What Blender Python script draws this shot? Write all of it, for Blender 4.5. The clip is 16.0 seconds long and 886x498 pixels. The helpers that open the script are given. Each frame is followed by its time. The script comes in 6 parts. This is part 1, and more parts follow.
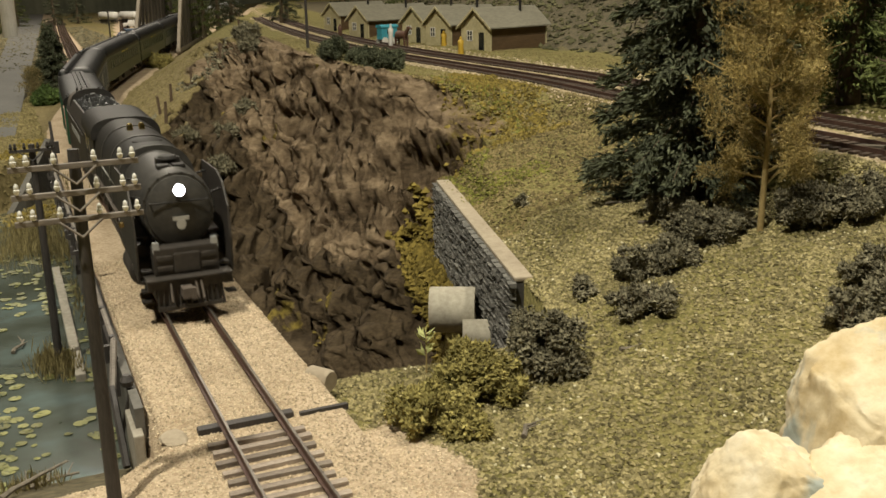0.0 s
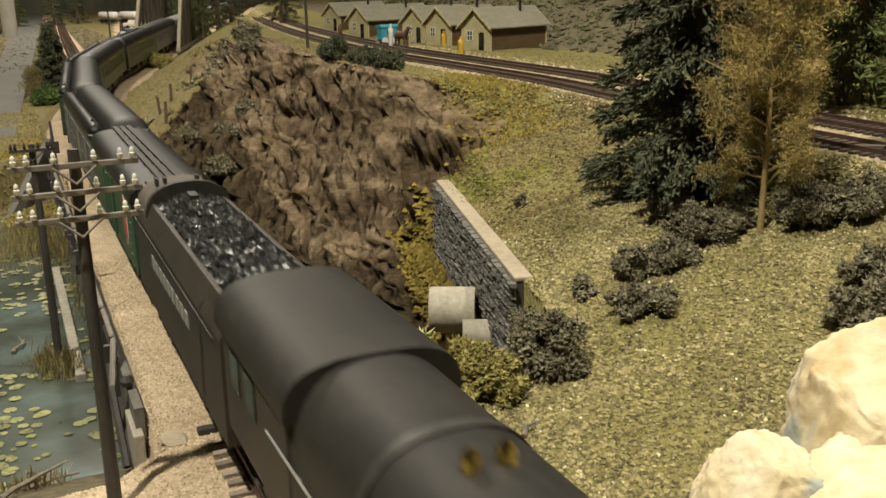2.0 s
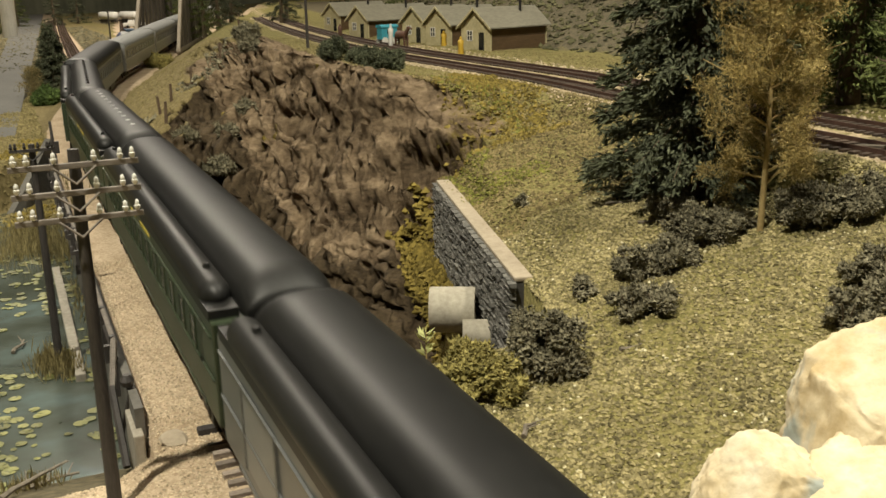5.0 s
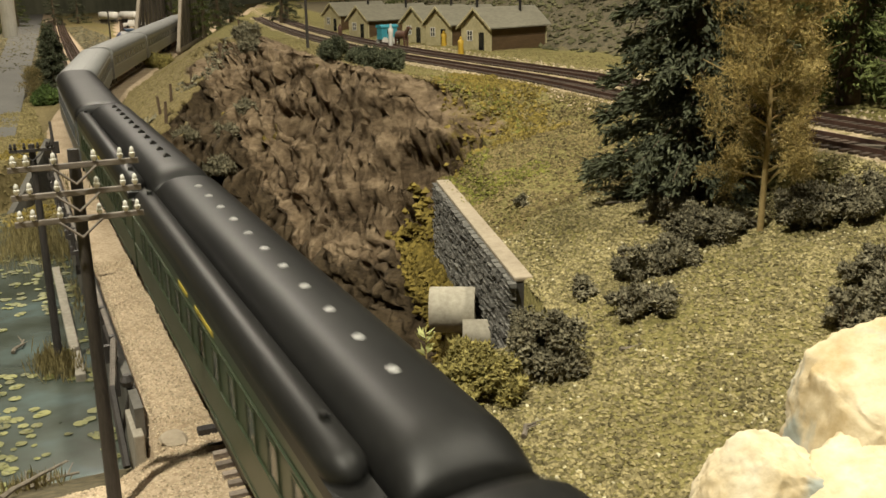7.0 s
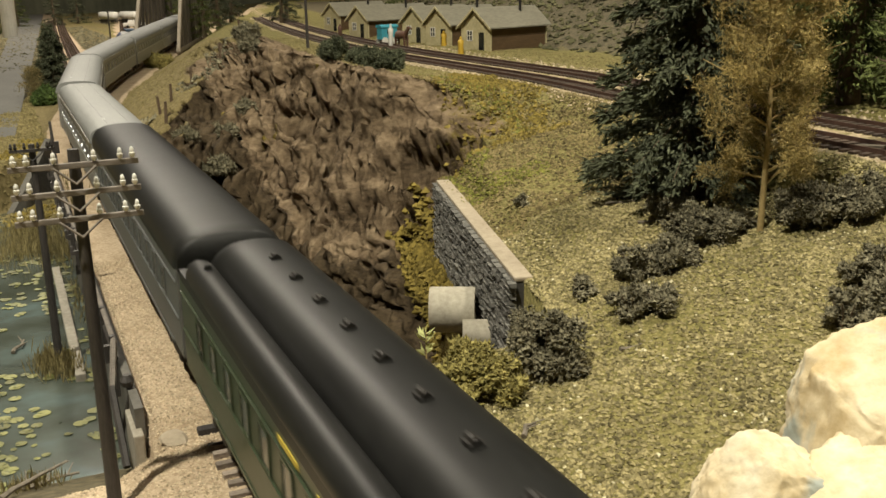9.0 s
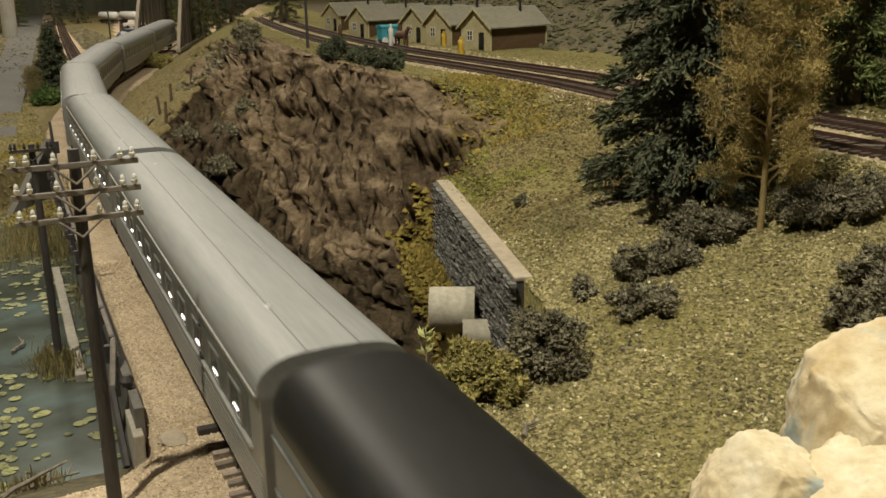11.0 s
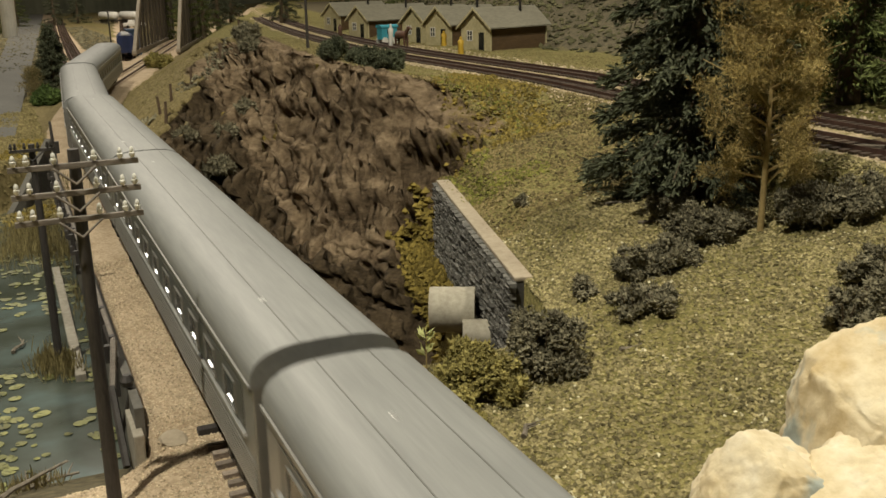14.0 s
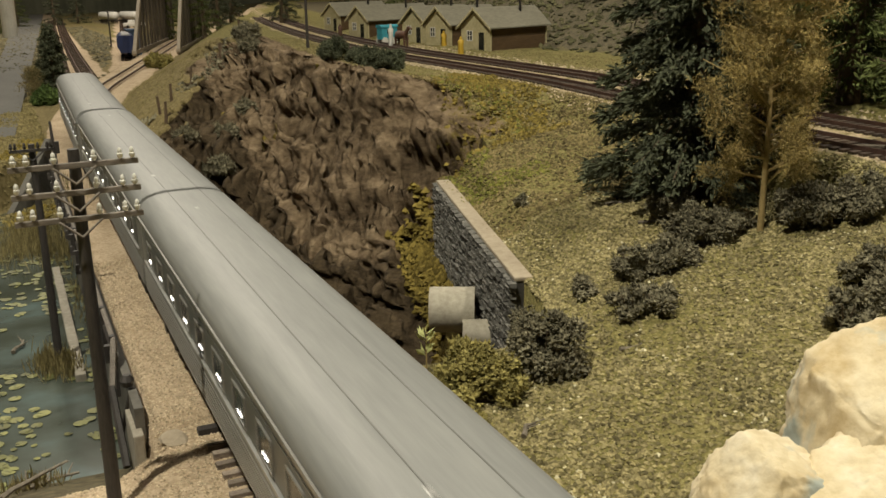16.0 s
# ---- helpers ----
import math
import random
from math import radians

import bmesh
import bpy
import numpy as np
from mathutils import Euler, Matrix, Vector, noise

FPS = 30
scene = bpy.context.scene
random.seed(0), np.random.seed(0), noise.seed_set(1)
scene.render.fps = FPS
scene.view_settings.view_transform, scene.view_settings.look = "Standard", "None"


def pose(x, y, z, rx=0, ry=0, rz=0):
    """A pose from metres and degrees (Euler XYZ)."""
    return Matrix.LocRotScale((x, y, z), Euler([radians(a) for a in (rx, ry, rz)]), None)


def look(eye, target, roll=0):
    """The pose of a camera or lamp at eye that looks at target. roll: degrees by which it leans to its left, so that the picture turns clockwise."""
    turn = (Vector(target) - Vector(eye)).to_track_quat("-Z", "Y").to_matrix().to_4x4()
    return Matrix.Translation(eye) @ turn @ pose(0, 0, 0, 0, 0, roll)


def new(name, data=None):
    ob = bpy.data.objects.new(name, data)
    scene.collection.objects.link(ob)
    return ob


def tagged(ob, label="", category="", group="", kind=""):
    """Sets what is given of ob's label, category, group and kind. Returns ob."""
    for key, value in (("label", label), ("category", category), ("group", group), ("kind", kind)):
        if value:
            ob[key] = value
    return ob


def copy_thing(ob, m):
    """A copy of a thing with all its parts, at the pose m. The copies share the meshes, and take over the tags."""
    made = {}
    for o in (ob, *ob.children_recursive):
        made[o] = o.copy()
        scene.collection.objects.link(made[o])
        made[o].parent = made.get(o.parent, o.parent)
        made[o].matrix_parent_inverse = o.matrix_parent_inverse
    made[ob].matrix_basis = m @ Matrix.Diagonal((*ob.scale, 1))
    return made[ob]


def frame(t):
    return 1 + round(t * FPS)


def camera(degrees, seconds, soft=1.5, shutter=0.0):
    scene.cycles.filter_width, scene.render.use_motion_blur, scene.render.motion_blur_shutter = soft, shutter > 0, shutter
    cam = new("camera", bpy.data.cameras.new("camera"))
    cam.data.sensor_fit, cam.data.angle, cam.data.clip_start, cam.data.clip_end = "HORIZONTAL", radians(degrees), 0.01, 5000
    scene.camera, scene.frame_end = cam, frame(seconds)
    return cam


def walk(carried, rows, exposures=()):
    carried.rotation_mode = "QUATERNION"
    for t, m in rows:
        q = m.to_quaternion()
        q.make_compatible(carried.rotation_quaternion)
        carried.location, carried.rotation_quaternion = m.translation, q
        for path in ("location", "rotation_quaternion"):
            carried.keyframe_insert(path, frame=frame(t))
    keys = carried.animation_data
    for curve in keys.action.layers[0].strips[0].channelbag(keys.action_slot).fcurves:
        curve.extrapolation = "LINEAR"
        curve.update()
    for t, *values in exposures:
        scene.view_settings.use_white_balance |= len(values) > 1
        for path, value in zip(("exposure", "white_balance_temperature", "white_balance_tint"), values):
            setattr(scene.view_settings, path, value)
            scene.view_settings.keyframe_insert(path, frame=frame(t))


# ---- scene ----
# An HO model railway (1:87). Lengths below are in centimetres; CM turns them into metres.
CM = 0.01


def at(x, y, z, rx=0, ry=0, rz=0):
    return pose(x * CM, y * CM, z * CM, rx, ry, rz)


cam = camera(49.1, 16.0, soft=1.6, shutter=0.5)
YAW, PITCH, ROLL = 23.92, 15.39, -1.195
EYE = at(-5.66, 0, 12.72) @ pose(0, 0, 0, 0, 0, -YAW) @ pose(0, 0, 0, 90 - PITCH) @ pose(0, 0, 0, 0, 0, ROLL)
walk(cam, [(0.0, EYE), (16.0, EYE)], [(0.0, -0.05), (1.0, 0.05), (2.5, 0.2), (8.8, 0.2), (11.0, -0.2), (16.0, -0.25)])

# ---- light: a ceiling spot over the layout, and added fill lamps ----
world = bpy.data.worlds.new("room_air")
scene.world = world
world.use_nodes = True
world.node_tree.nodes["Background"].inputs[0].default_value = (1.0, 0.86, 0.66, 1)
world.node_tree.nodes["Background"].inputs[1].default_value = 0.04
scene.view_settings.exposure = 0.0


def lamp(name, x, y, z, watts, size, colour, aim):
    data = bpy.data.lights.new(name, "AREA")
    data.shape, data.size, data.energy, data.color = "DISK", size * CM, watts, colour
    ob = new(name, data)
    ob.matrix_world = look((x * CM, y * CM, z * CM), [a * CM for a in aim])
    return ob


WARM = (1.0, 0.935, 0.76)
lamp("ceiling_spot", -50, -4, 152, 31, 5, WARM, (5, 35, 0))
# Unseen lamps added to brighten the hillside, the upper level and the yard.
lamp("ceiling_panel", 70, 10, 175, 19, 12, WARM, (25, 30, 0))
lamp("ceiling_panel", 40, 130, 190, 1.5, 40, WARM, (40, 120, 0))
lamp("ceiling_panel", 5, 330, 190, 55, 60, (1.0, 0.9, 0.74), (10, 320, 0))

# ---- materials ----
def nodes_of(name):
    m = bpy.data.materials.new(name)
    m.use_nodes = True
    return m, m.node_tree.nodes, m.node_tree.links, m.node_tree.nodes["Principled BSDF"]


def ramp(nd, ln, src, stops):
    r = nd.new("ShaderNodeValToRGB")
    while len(r.color_ramp.elements) < len(stops):
        r.color_ramp.elements.new(0.5)
    for e, (p, c) in zip(r.color_ramp.elements, stops):
        e.position, e.color = p, (*c, 1)
    ln.new(src, r.inputs[0])
    return r.outputs[0]


def tex(nd, ln, kind, scale, stretch=(1, 1, 1), **kw):
    c, mp, t = nd.new("ShaderNodeTexCoord"), nd.new("ShaderNodeMapping"), nd.new("ShaderNodeTex" + kind)
    mp.inputs["Scale"].default_value = stretch
    ln.new(c.outputs["Object"], mp.inputs[0])
    ln.new(mp.outputs[0], t.inputs["Vector"])
    t.inputs["Scale"].default_value = scale
    for k, v in kw.items():
        t.inputs[k].default_value = v
    return t


def mix(nd, ln, fac, a, b, how="MIX"):
    n = nd.new("ShaderNodeMix")
    n.data_type, n.blend_type = "RGBA", how
    for sock, v in ((n.inputs[0], fac), (n.inputs[6], a), (n.inputs[7], b)):
        if isinstance(v, (float, int)):
            sock.default_value = v
        elif isinstance(v, tuple):
            sock.default_value = (*v, 1)
        else:
            ln.new(v, sock)
    return n.outputs[2]


def material(name, dark, light, grain=400, stain=25, rough=0.8, metal=0.0, bump=0.3, stretch=(1, 1, 1), vary=0.0, spec=0.5, rough_to=None):
    """A surface with fine grain and broad stains between two colours; vary: change from piece to piece."""
    m, nd, ln, bs = nodes_of(name)
    fine = tex(nd, ln, "Noise", grain, stretch, Detail=6, Roughness=0.65)
    broad = tex(nd, ln, "Noise", stain, stretch, Detail=4, Roughness=0.6)
    both = nd.new("ShaderNodeMath")
    both.operation = "MULTIPLY_ADD"
    ln.new(fine.outputs[0], both.inputs[0])
    both.inputs[1].default_value = 0.55
    half = nd.new("ShaderNodeMath")
    half.operation = "MULTIPLY"
    half.inputs[1].default_value = 0.45
    ln.new(broad.outputs[0], half.inputs[0])
    ln.new(half.outputs[0], both.inputs[2])
    col = ramp(nd, ln, both.outputs[0], [(0.32, dark), (0.68, light)])
    if vary:
        info, geo = nd.new("ShaderNodeObjectInfo"), nd.new("ShaderNodeNewGeometry")
        add = nd.new("ShaderNodeMath")
        ln.new(info.outputs["Random"], add.inputs[0])
        ln.new(geo.outputs["Random Per Island"], add.inputs[1])
        fr = nd.new("ShaderNodeMath")
        fr.operation = "FRACT"
        ln.new(add.outputs[0], fr.inputs[0])
        hs = nd.new("ShaderNodeHueSaturation")
        mr = nd.new("ShaderNodeMapRange")
        mr.inputs[3].default_value, mr.inputs[4].default_value = 1 - vary, 1 + vary
        ln.new(fr.outputs[0], mr.inputs[0])
        ln.new(mr.outputs[0], hs.inputs["Value"])
        ln.new(col, hs.inputs["Color"])
        col = hs.outputs[0]
    ln.new(col, bs.inputs["Base Color"])
    bs.inputs["Metallic"].default_value = metal
    bs.inputs["Specular IOR Level"].default_value = spec
    rr = nd.new("ShaderNodeMapRange")
    rr.inputs[3].default_value = max(0.05, rough - 0.1)
    rr.inputs[4].default_value = min(1, (rough_to or rough) + 0.1)
    ln.new(both.outputs[0], rr.inputs[0])
    ln.new(rr.outputs[0], bs.inputs["Roughness"])
    if bump:
        b = nd.new("ShaderNodeBump")
        b.inputs["Strength"].default_value, b.inputs["Distance"].default_value = bump, 0.4 / grain
        ln.new(both.outputs[0], b.inputs["Height"])
        ln.new(b.outputs[0], bs.inputs["Normal"])
    return m


def glowing(name, colour, strength):
    m, nd, ln, bs = nodes_of(name)
    bs.inputs["Base Color"].default_value = (*colour, 1)
    bs.inputs["Emission Color"].default_value = (*colour, 1)
    bs.inputs["Emission Strength"].default_value = strength
    return m


def ground_material():
    """Ballast, moss-green ground foam, rock and earth, weighted by the zones of the ground."""
    m, nd, ln, bs = nodes_of("layout_ground")

    def zone(key):
        a = nd.new("ShaderNodeAttribute")
        a.attribute_name = key
        n = tex(nd, ln, "Noise", 160, Detail=5, Roughness=0.7)
        s = nd.new("ShaderNodeMath")
        s.operation = "MULTIPLY_ADD"
        ln.new(n.outputs[0], s.inputs[0])
        s.inputs[1].default_value = 0.9
        ln.new(a.outputs["Fac"], s.inputs[2])
        r = nd.new("ShaderNodeMapRange")
        r.inputs[1].default_value, r.inputs[2].default_value = 0.85, 1.05
        ln.new(s.outputs[0], r.inputs[0])
        return r.outputs[0]

    foam_f = tex(nd, ln, "Noise", 520, Detail=6, Roughness=0.75)
    foam_b = tex(nd, ln, "Noise", 22, Detail=4)
    foam = mix(nd, ln, foam_b.outputs[0], ramp(nd, ln, foam_f.outputs[0], [(0.3, (0.05, 0.05, 0.018)), (0.5, (0.17, 0.15, 0.05)), (0.72, (0.38, 0.33, 0.13))]),
               ramp(nd, ln, foam_f.outputs[0], [(0.3, (0.055, 0.052, 0.02)), (0.55, (0.22, 0.19, 0.075)), (0.75, (0.46, 0.40, 0.20))]))
    grit = tex(nd, ln, "Voronoi", 900, Randomness=1.0)
    gritn = tex(nd, ln, "Noise", 40, Detail=5)
    ballast = mix(nd, ln, 0.45, ramp(nd, ln, grit.outputs["Color"], [(0.1, (0.30, 0.22, 0.14)), (0.9, (0.62, 0.50, 0.36))]),
                  ramp(nd, ln, gritn.outputs[0], [(0.3, (0.32, 0.24, 0.15)), (0.7, (0.60, 0.48, 0.34))]))
    r1 = tex(nd, ln, "Noise", 55, (1, 1, 2.2), Detail=8, Roughness=0.7)
    r2 = tex(nd, ln, "Noise", 320, (1, 1, 2.5), Detail=5, Roughness=0.7)
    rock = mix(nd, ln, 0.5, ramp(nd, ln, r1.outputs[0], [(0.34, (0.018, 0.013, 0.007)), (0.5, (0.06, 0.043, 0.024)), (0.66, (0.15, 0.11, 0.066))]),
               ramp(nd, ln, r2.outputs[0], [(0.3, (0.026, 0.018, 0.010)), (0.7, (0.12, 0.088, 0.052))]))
    e1 = tex(nd, ln, "Noise", 210, Detail=7, Roughness=0.7)
    straw = ramp(nd, ln, e1.outputs[0], [(0.3, (0.085, 0.068, 0.026)), (0.7, (0.30, 0.24, 0.115))])
    moss = ramp(nd, ln, e1.outputs[0], [(0.3, (0.065, 0.05, 0.014)), (0.7, (0.30, 0.23, 0.055))])
    mud = ramp(nd, ln, e1.outputs[0], [(0.3, (0.05, 0.045, 0.03)), (0.7, (0.19, 0.16, 0.10))])
    col = mix(nd, ln, zone("straw"), foam, straw)
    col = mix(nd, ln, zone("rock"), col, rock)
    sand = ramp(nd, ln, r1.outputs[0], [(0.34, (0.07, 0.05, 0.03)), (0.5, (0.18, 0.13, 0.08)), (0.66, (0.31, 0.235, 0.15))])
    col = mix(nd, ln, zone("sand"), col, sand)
    col = mix(nd, ln, zone("moss"), col, moss)
    col = mix(nd, ln, zone("mud"), col, mud)
    col = mix(nd, ln, zone("ballast"), col, ballast)
    ln.new(col, bs.inputs["Base Color"])
    bs.inputs["Roughness"].default_value = 0.95
    bs.inputs["Specular IOR Level"].default_value = 0.15
    b = nd.new("ShaderNodeBump")
    b.inputs["Strength"].default_value, b.inputs["Distance"].default_value = 0.7, 0.0008
    ln.new(foam_f.outputs[0], b.inputs["Height"])
    stony = nd.new("ShaderNodeBump")
    stony.inputs["Distance"].default_value = 0.003
    ln.new(zone("rock"), stony.inputs["Strength"])
    ln.new(mix(nd, ln, 0.45, r1.outputs[0], r2.outputs[0]), stony.inputs["Height"])
    ln.new(b.outputs[0], stony.inputs["Normal"])
    ln.new(stony.outputs[0], bs.inputs["Normal"])
    return m


def water_material():
    m, nd, ln, bs = nodes_of("pond_water")
    n = tex(nd, ln, "Noise", 30, Detail=4)
    ln.new(ramp(nd, ln, n.outputs[0], [(0.35, (0.045, 0.052, 0.038)), (0.55, (0.075, 0.09, 0.078)), (0.7, (0.10, 0.135, 0.13))]), bs.inputs["Base Color"])
    bs.inputs["Roughness"].default_value = 0.12
    b = nd.new("ShaderNodeBump")
    b.inputs["Strength"].default_value, b.inputs["Distance"].default_value = 0.08, 0.001
    ln.new(n.outputs[0], b.inputs["Height"])
    ln.new(b.outputs[0], bs.inputs["Normal"])
    return m


GROUND, WATER = ground_material(), water_material()
RAIL_RUST = material("rusty_rail", (0.045, 0.026, 0.02), (0.15, 0.085, 0.065), 900, 60, 0.55, 0.5)
RAIL_TOP = material("polished_railhead", (0.10, 0.085, 0.07), (0.30, 0.27, 0.24), 900, 60, 0.4, 0.8)
TIE = material("weathered_tie", (0.13, 0.10, 0.08), (0.38, 0.32, 0.26), 500, 60, 0.85, stretch=(1, 4, 4), vary=0.35)
BLACK = material("sooty_black_metal", (0.006, 0.006, 0.006), (0.032, 0.028, 0.024), 350, 30, 0.6, 0.0, 0.2, spec=0.4)
BLACK_SIDE = material("grimy_black_metal", (0.012, 0.011, 0.01), (0.055, 0.045, 0.036), 350, 40, 0.6, 0.1, 0.2)
SMOKEBOX = material("graphite_smokebox", (0.022, 0.021, 0.02), (0.075, 0.07, 0.062), 350, 30, 0.5, 0.1, 0.25)
ROOF_BLACK = material("black_car_roof", (0.007, 0.007, 0.007), (0.018, 0.018, 0.0165), 500, 25, 0.48, 0.0, 0.05, spec=0.3)
GREEN = material("dark_green_car_paint", (0.010, 0.05, 0.026), (0.02, 0.085, 0.045), 300, 20, 0.4, 0, 0.04)
OLIVE = material("olive_green_car_paint", (0.022, 0.034, 0.018), (0.045, 0.06, 0.032), 300, 20, 0.38, 0, 0.04)
GREYSIDE = material("grey_car_side", (0.07, 0.075, 0.075), (0.14, 0.145, 0.14), 300, 20, 0.4, 0, 0.04)
SILVER = material("silver_grey_car_paint", (0.20, 0.203, 0.198), (0.30, 0.302, 0.29), 300, 40, 0.50, 0.0, 0.03, stretch=(2, 0.15, 2), spec=0.4)
SILVER_DARK = material("grey_fluted_side", (0.20, 0.195, 0.18), (0.30, 0.29, 0.27), 300, 20, 0.35, 0.3, 0.05)
GLASS_DARK = material("dark_window_glass", (0.01, 0.012, 0.012), (0.03, 0.032, 0.03), 200, 20, 0.08, 0, 0)
YELLOW = material("yellow_stripe_paint", (0.42, 0.33, 0.04), (0.6, 0.48, 0.08), 300, 30, 0.5)
RED = material("red_sign_paint", (0.4, 0.06, 0.04), (0.55, 0.12, 0.09), 300, 30, 0.5)
WHITE = material("off_white_paint", (0.55, 0.53, 0.48), (0.8, 0.78, 0.72), 300, 30, 0.45)
COAL = material("coal_load", (0.006, 0.006, 0.006), (0.06, 0.06, 0.06), 700, 150, 0.24, 0, 0.6, vary=0.5)
POLE_WOOD = material("dark_creosoted_wood", (0.018, 0.016, 0.016), (0.075, 0.066, 0.06), 600, 60, 0.6, stretch=(3, 3, 0.5))
ARM_WOOD = material("grey_weathered_wood", (0.12, 0.10, 0.085), (0.30, 0.265, 0.23), 600, 60, 0.75, stretch=(0.4, 3, 3))
GLASS_WHITE = material("white_glass_insulator", (0.72, 0.70, 0.64), (0.88, 0.87, 0.82), 300, 30, 0.15, 0, 0)
CONCRETE = material("stained_concrete", (0.20, 0.18, 0.145), (0.42, 0.385, 0.32), 350, 40, 0.85, stretch=(1, 1, 0.5))
CONCRETE_DARK = material("dark_grey_concrete", (0.085, 0.08, 0.07), (0.17, 0.16, 0.14), 350, 40, 0.85)
STONE = material("blue_grey_wall_stone", (0.065, 0.063, 0.056), (0.23, 0.222, 0.195), 350, 80, 0.9, bump=0.5, vary=0.3)
MORTAR = material("dark_mortar", (0.035, 0.033, 0.03), (0.085, 0.08, 0.07), 400, 60, 0.95)
LIMB = material("brown_bark", (0.05, 0.035, 0.02), (0.19, 0.14, 0.085), 600, 80, 0.9)
LIMB_PALE = material("straw_coloured_twig", (0.22, 0.16, 0.06), (0.45, 0.34, 0.15), 600, 80, 0.9)
SPRUCE = material("dark_spruce_needles", (0.026, 0.033, 0.019), (0.145, 0.155, 0.092), 500, 60, 0.85, vary=0.5, spec=0.2)
GOLD_LEAF = material("golden_brown_foliage", (0.20, 0.15, 0.05), (0.52, 0.41, 0.165), 500, 60, 0.9, vary=0.45, spec=0.2)
BUSH_LEAF = material("grey_green_lichen", (0.075, 0.068, 0.042), (0.28, 0.255, 0.17), 500, 60, 0.95, vary=0.5, spec=0.2)
BUSH_OLIVE = material("olive_bush_foliage", (0.12, 0.105, 0.03), (0.40, 0.345, 0.125), 500, 60, 0.95, vary=0.5, spec=0.2)
GREEN_LEAF = material("fresh_green_foliage", (0.03, 0.055, 0.014), (0.12, 0.17, 0.05), 500, 60, 0.9, vary=0.5, spec=0.2)
PALE_LEAF = material("pale_yellow_green_leaf", (0.42, 0.46, 0.16), (0.68, 0.68, 0.33), 500, 60, 0.8, vary=0.2)
FOAM = material("ground_foam", (0.095, 0.082, 0.038), (0.39, 0.335, 0.17), 500, 30, 0.95, vary=0.6, spec=0.15)
STRAW = material("straw_grass", (0.105, 0.088, 0.036), (0.34, 0.285, 0.135), 500, 40, 0.95, vary=0.4, spec=0.15)
# Browner than the lower foam, with the lamps' falloff put into its colour.
FOAM_DRY_DIM = material("dimmed_dry_foam", (0.075, 0.06, 0.027), (0.28, 0.225, 0.105), 500, 30, 0.95, vary=0.55, spec=0.15)
GRIT = material("beige_ballast_stone", (0.30, 0.235, 0.15), (0.66, 0.55, 0.39), 900, 60, 0.9, vary=0.4, spec=0.2)
PAD = material("lily_pad_leaf", (0.07, 0.078, 0.02), (0.24, 0.235, 0.08), 300, 60, 0.55, vary=0.4)
PANE_GLOW = glowing("white_pane_glow", (1.0, 0.96, 0.88), 5.0)
GLASS_PALE = material("hazy_window_glass", (0.055, 0.06, 0.05), (0.11, 0.115, 0.10), 200, 30, 0.12, 0, 0)
PANEL_GREY = material("pale_grey_door_paint", (0.13, 0.135, 0.13), (0.21, 0.215, 0.205), 300, 30, 0.42, 0, 0.04)
ALUMINIUM = material("dull_aluminium", (0.35, 0.35, 0.34), (0.55, 0.55, 0.53), 300, 30, 0.4, 0.5, 0.05)
SEAM = material("dark_roof_seam", (0.12, 0.12, 0.11), (0.2, 0.2, 0.19), 300, 20, 0.5)
BAND = material("grey_window_band", (0.075, 0.075, 0.07), (0.13, 0.13, 0.12), 300, 20, 0.35, 0.2, 0.03)
HEADLIGHT = glowing("white_headlight", (1.0, 0.97, 1.0), 40.0)
BRASS = material("polished_brass", (0.55, 0.40, 0.14), (0.8, 0.62, 0.28), 300, 40, 0.22, 1.0, 0.02)
STEEL = material("oily_steel", (0.05, 0.045, 0.04), (0.16, 0.14, 0.12), 300, 40, 0.35, 0.7, 0.05)
RUNNING = material("dusty_brown_metal", (0.05, 0.04, 0.032), (0.13, 0.105, 0.085), 400, 40, 0.75)
PALE_METAL = material("pale_grey_metal", (0.22, 0.22, 0.21), (0.36, 0.36, 0.34), 300, 40, 0.5)
GREEN_NEEDLE = material("green_needles", (0.04, 0.058, 0.016), (0.15, 0.17, 0.055), 500, 60, 0.85, vary=0.5, spec=0.2)
POST_WOOD = material("brown_post_wood", (0.06, 0.04, 0.025), (0.17, 0.115, 0.07), 500, 60, 0.9)
BACK_WOODS = material("painted_woods", (0.03, 0.035, 0.02), (0.16, 0.16, 0.11), 14, 2.5, 0.95, bump=0, stretch=(1, 1, 0.35))
CHIP = material("cream_flower", (0.55, 0.5, 0.3), (0.75, 0.7, 0.5), 300, 40, 0.9, vary=0.2)
MOSS = material("mustard_moss", (0.085, 0.066, 0.016), (0.30, 0.23, 0.06), 500, 60, 0.95, vary=0.5, spec=0.15)
GREEN_MOSS = material("olive_green_moss", (0.07, 0.075, 0.014), (0.25, 0.24, 0.06), 500, 60, 0.95, vary=0.5, spec=0.15)
DRIFT = material("grey_driftwood", (0.09, 0.075, 0.055), (0.27, 0.23, 0.18), 400, 50, 0.9)


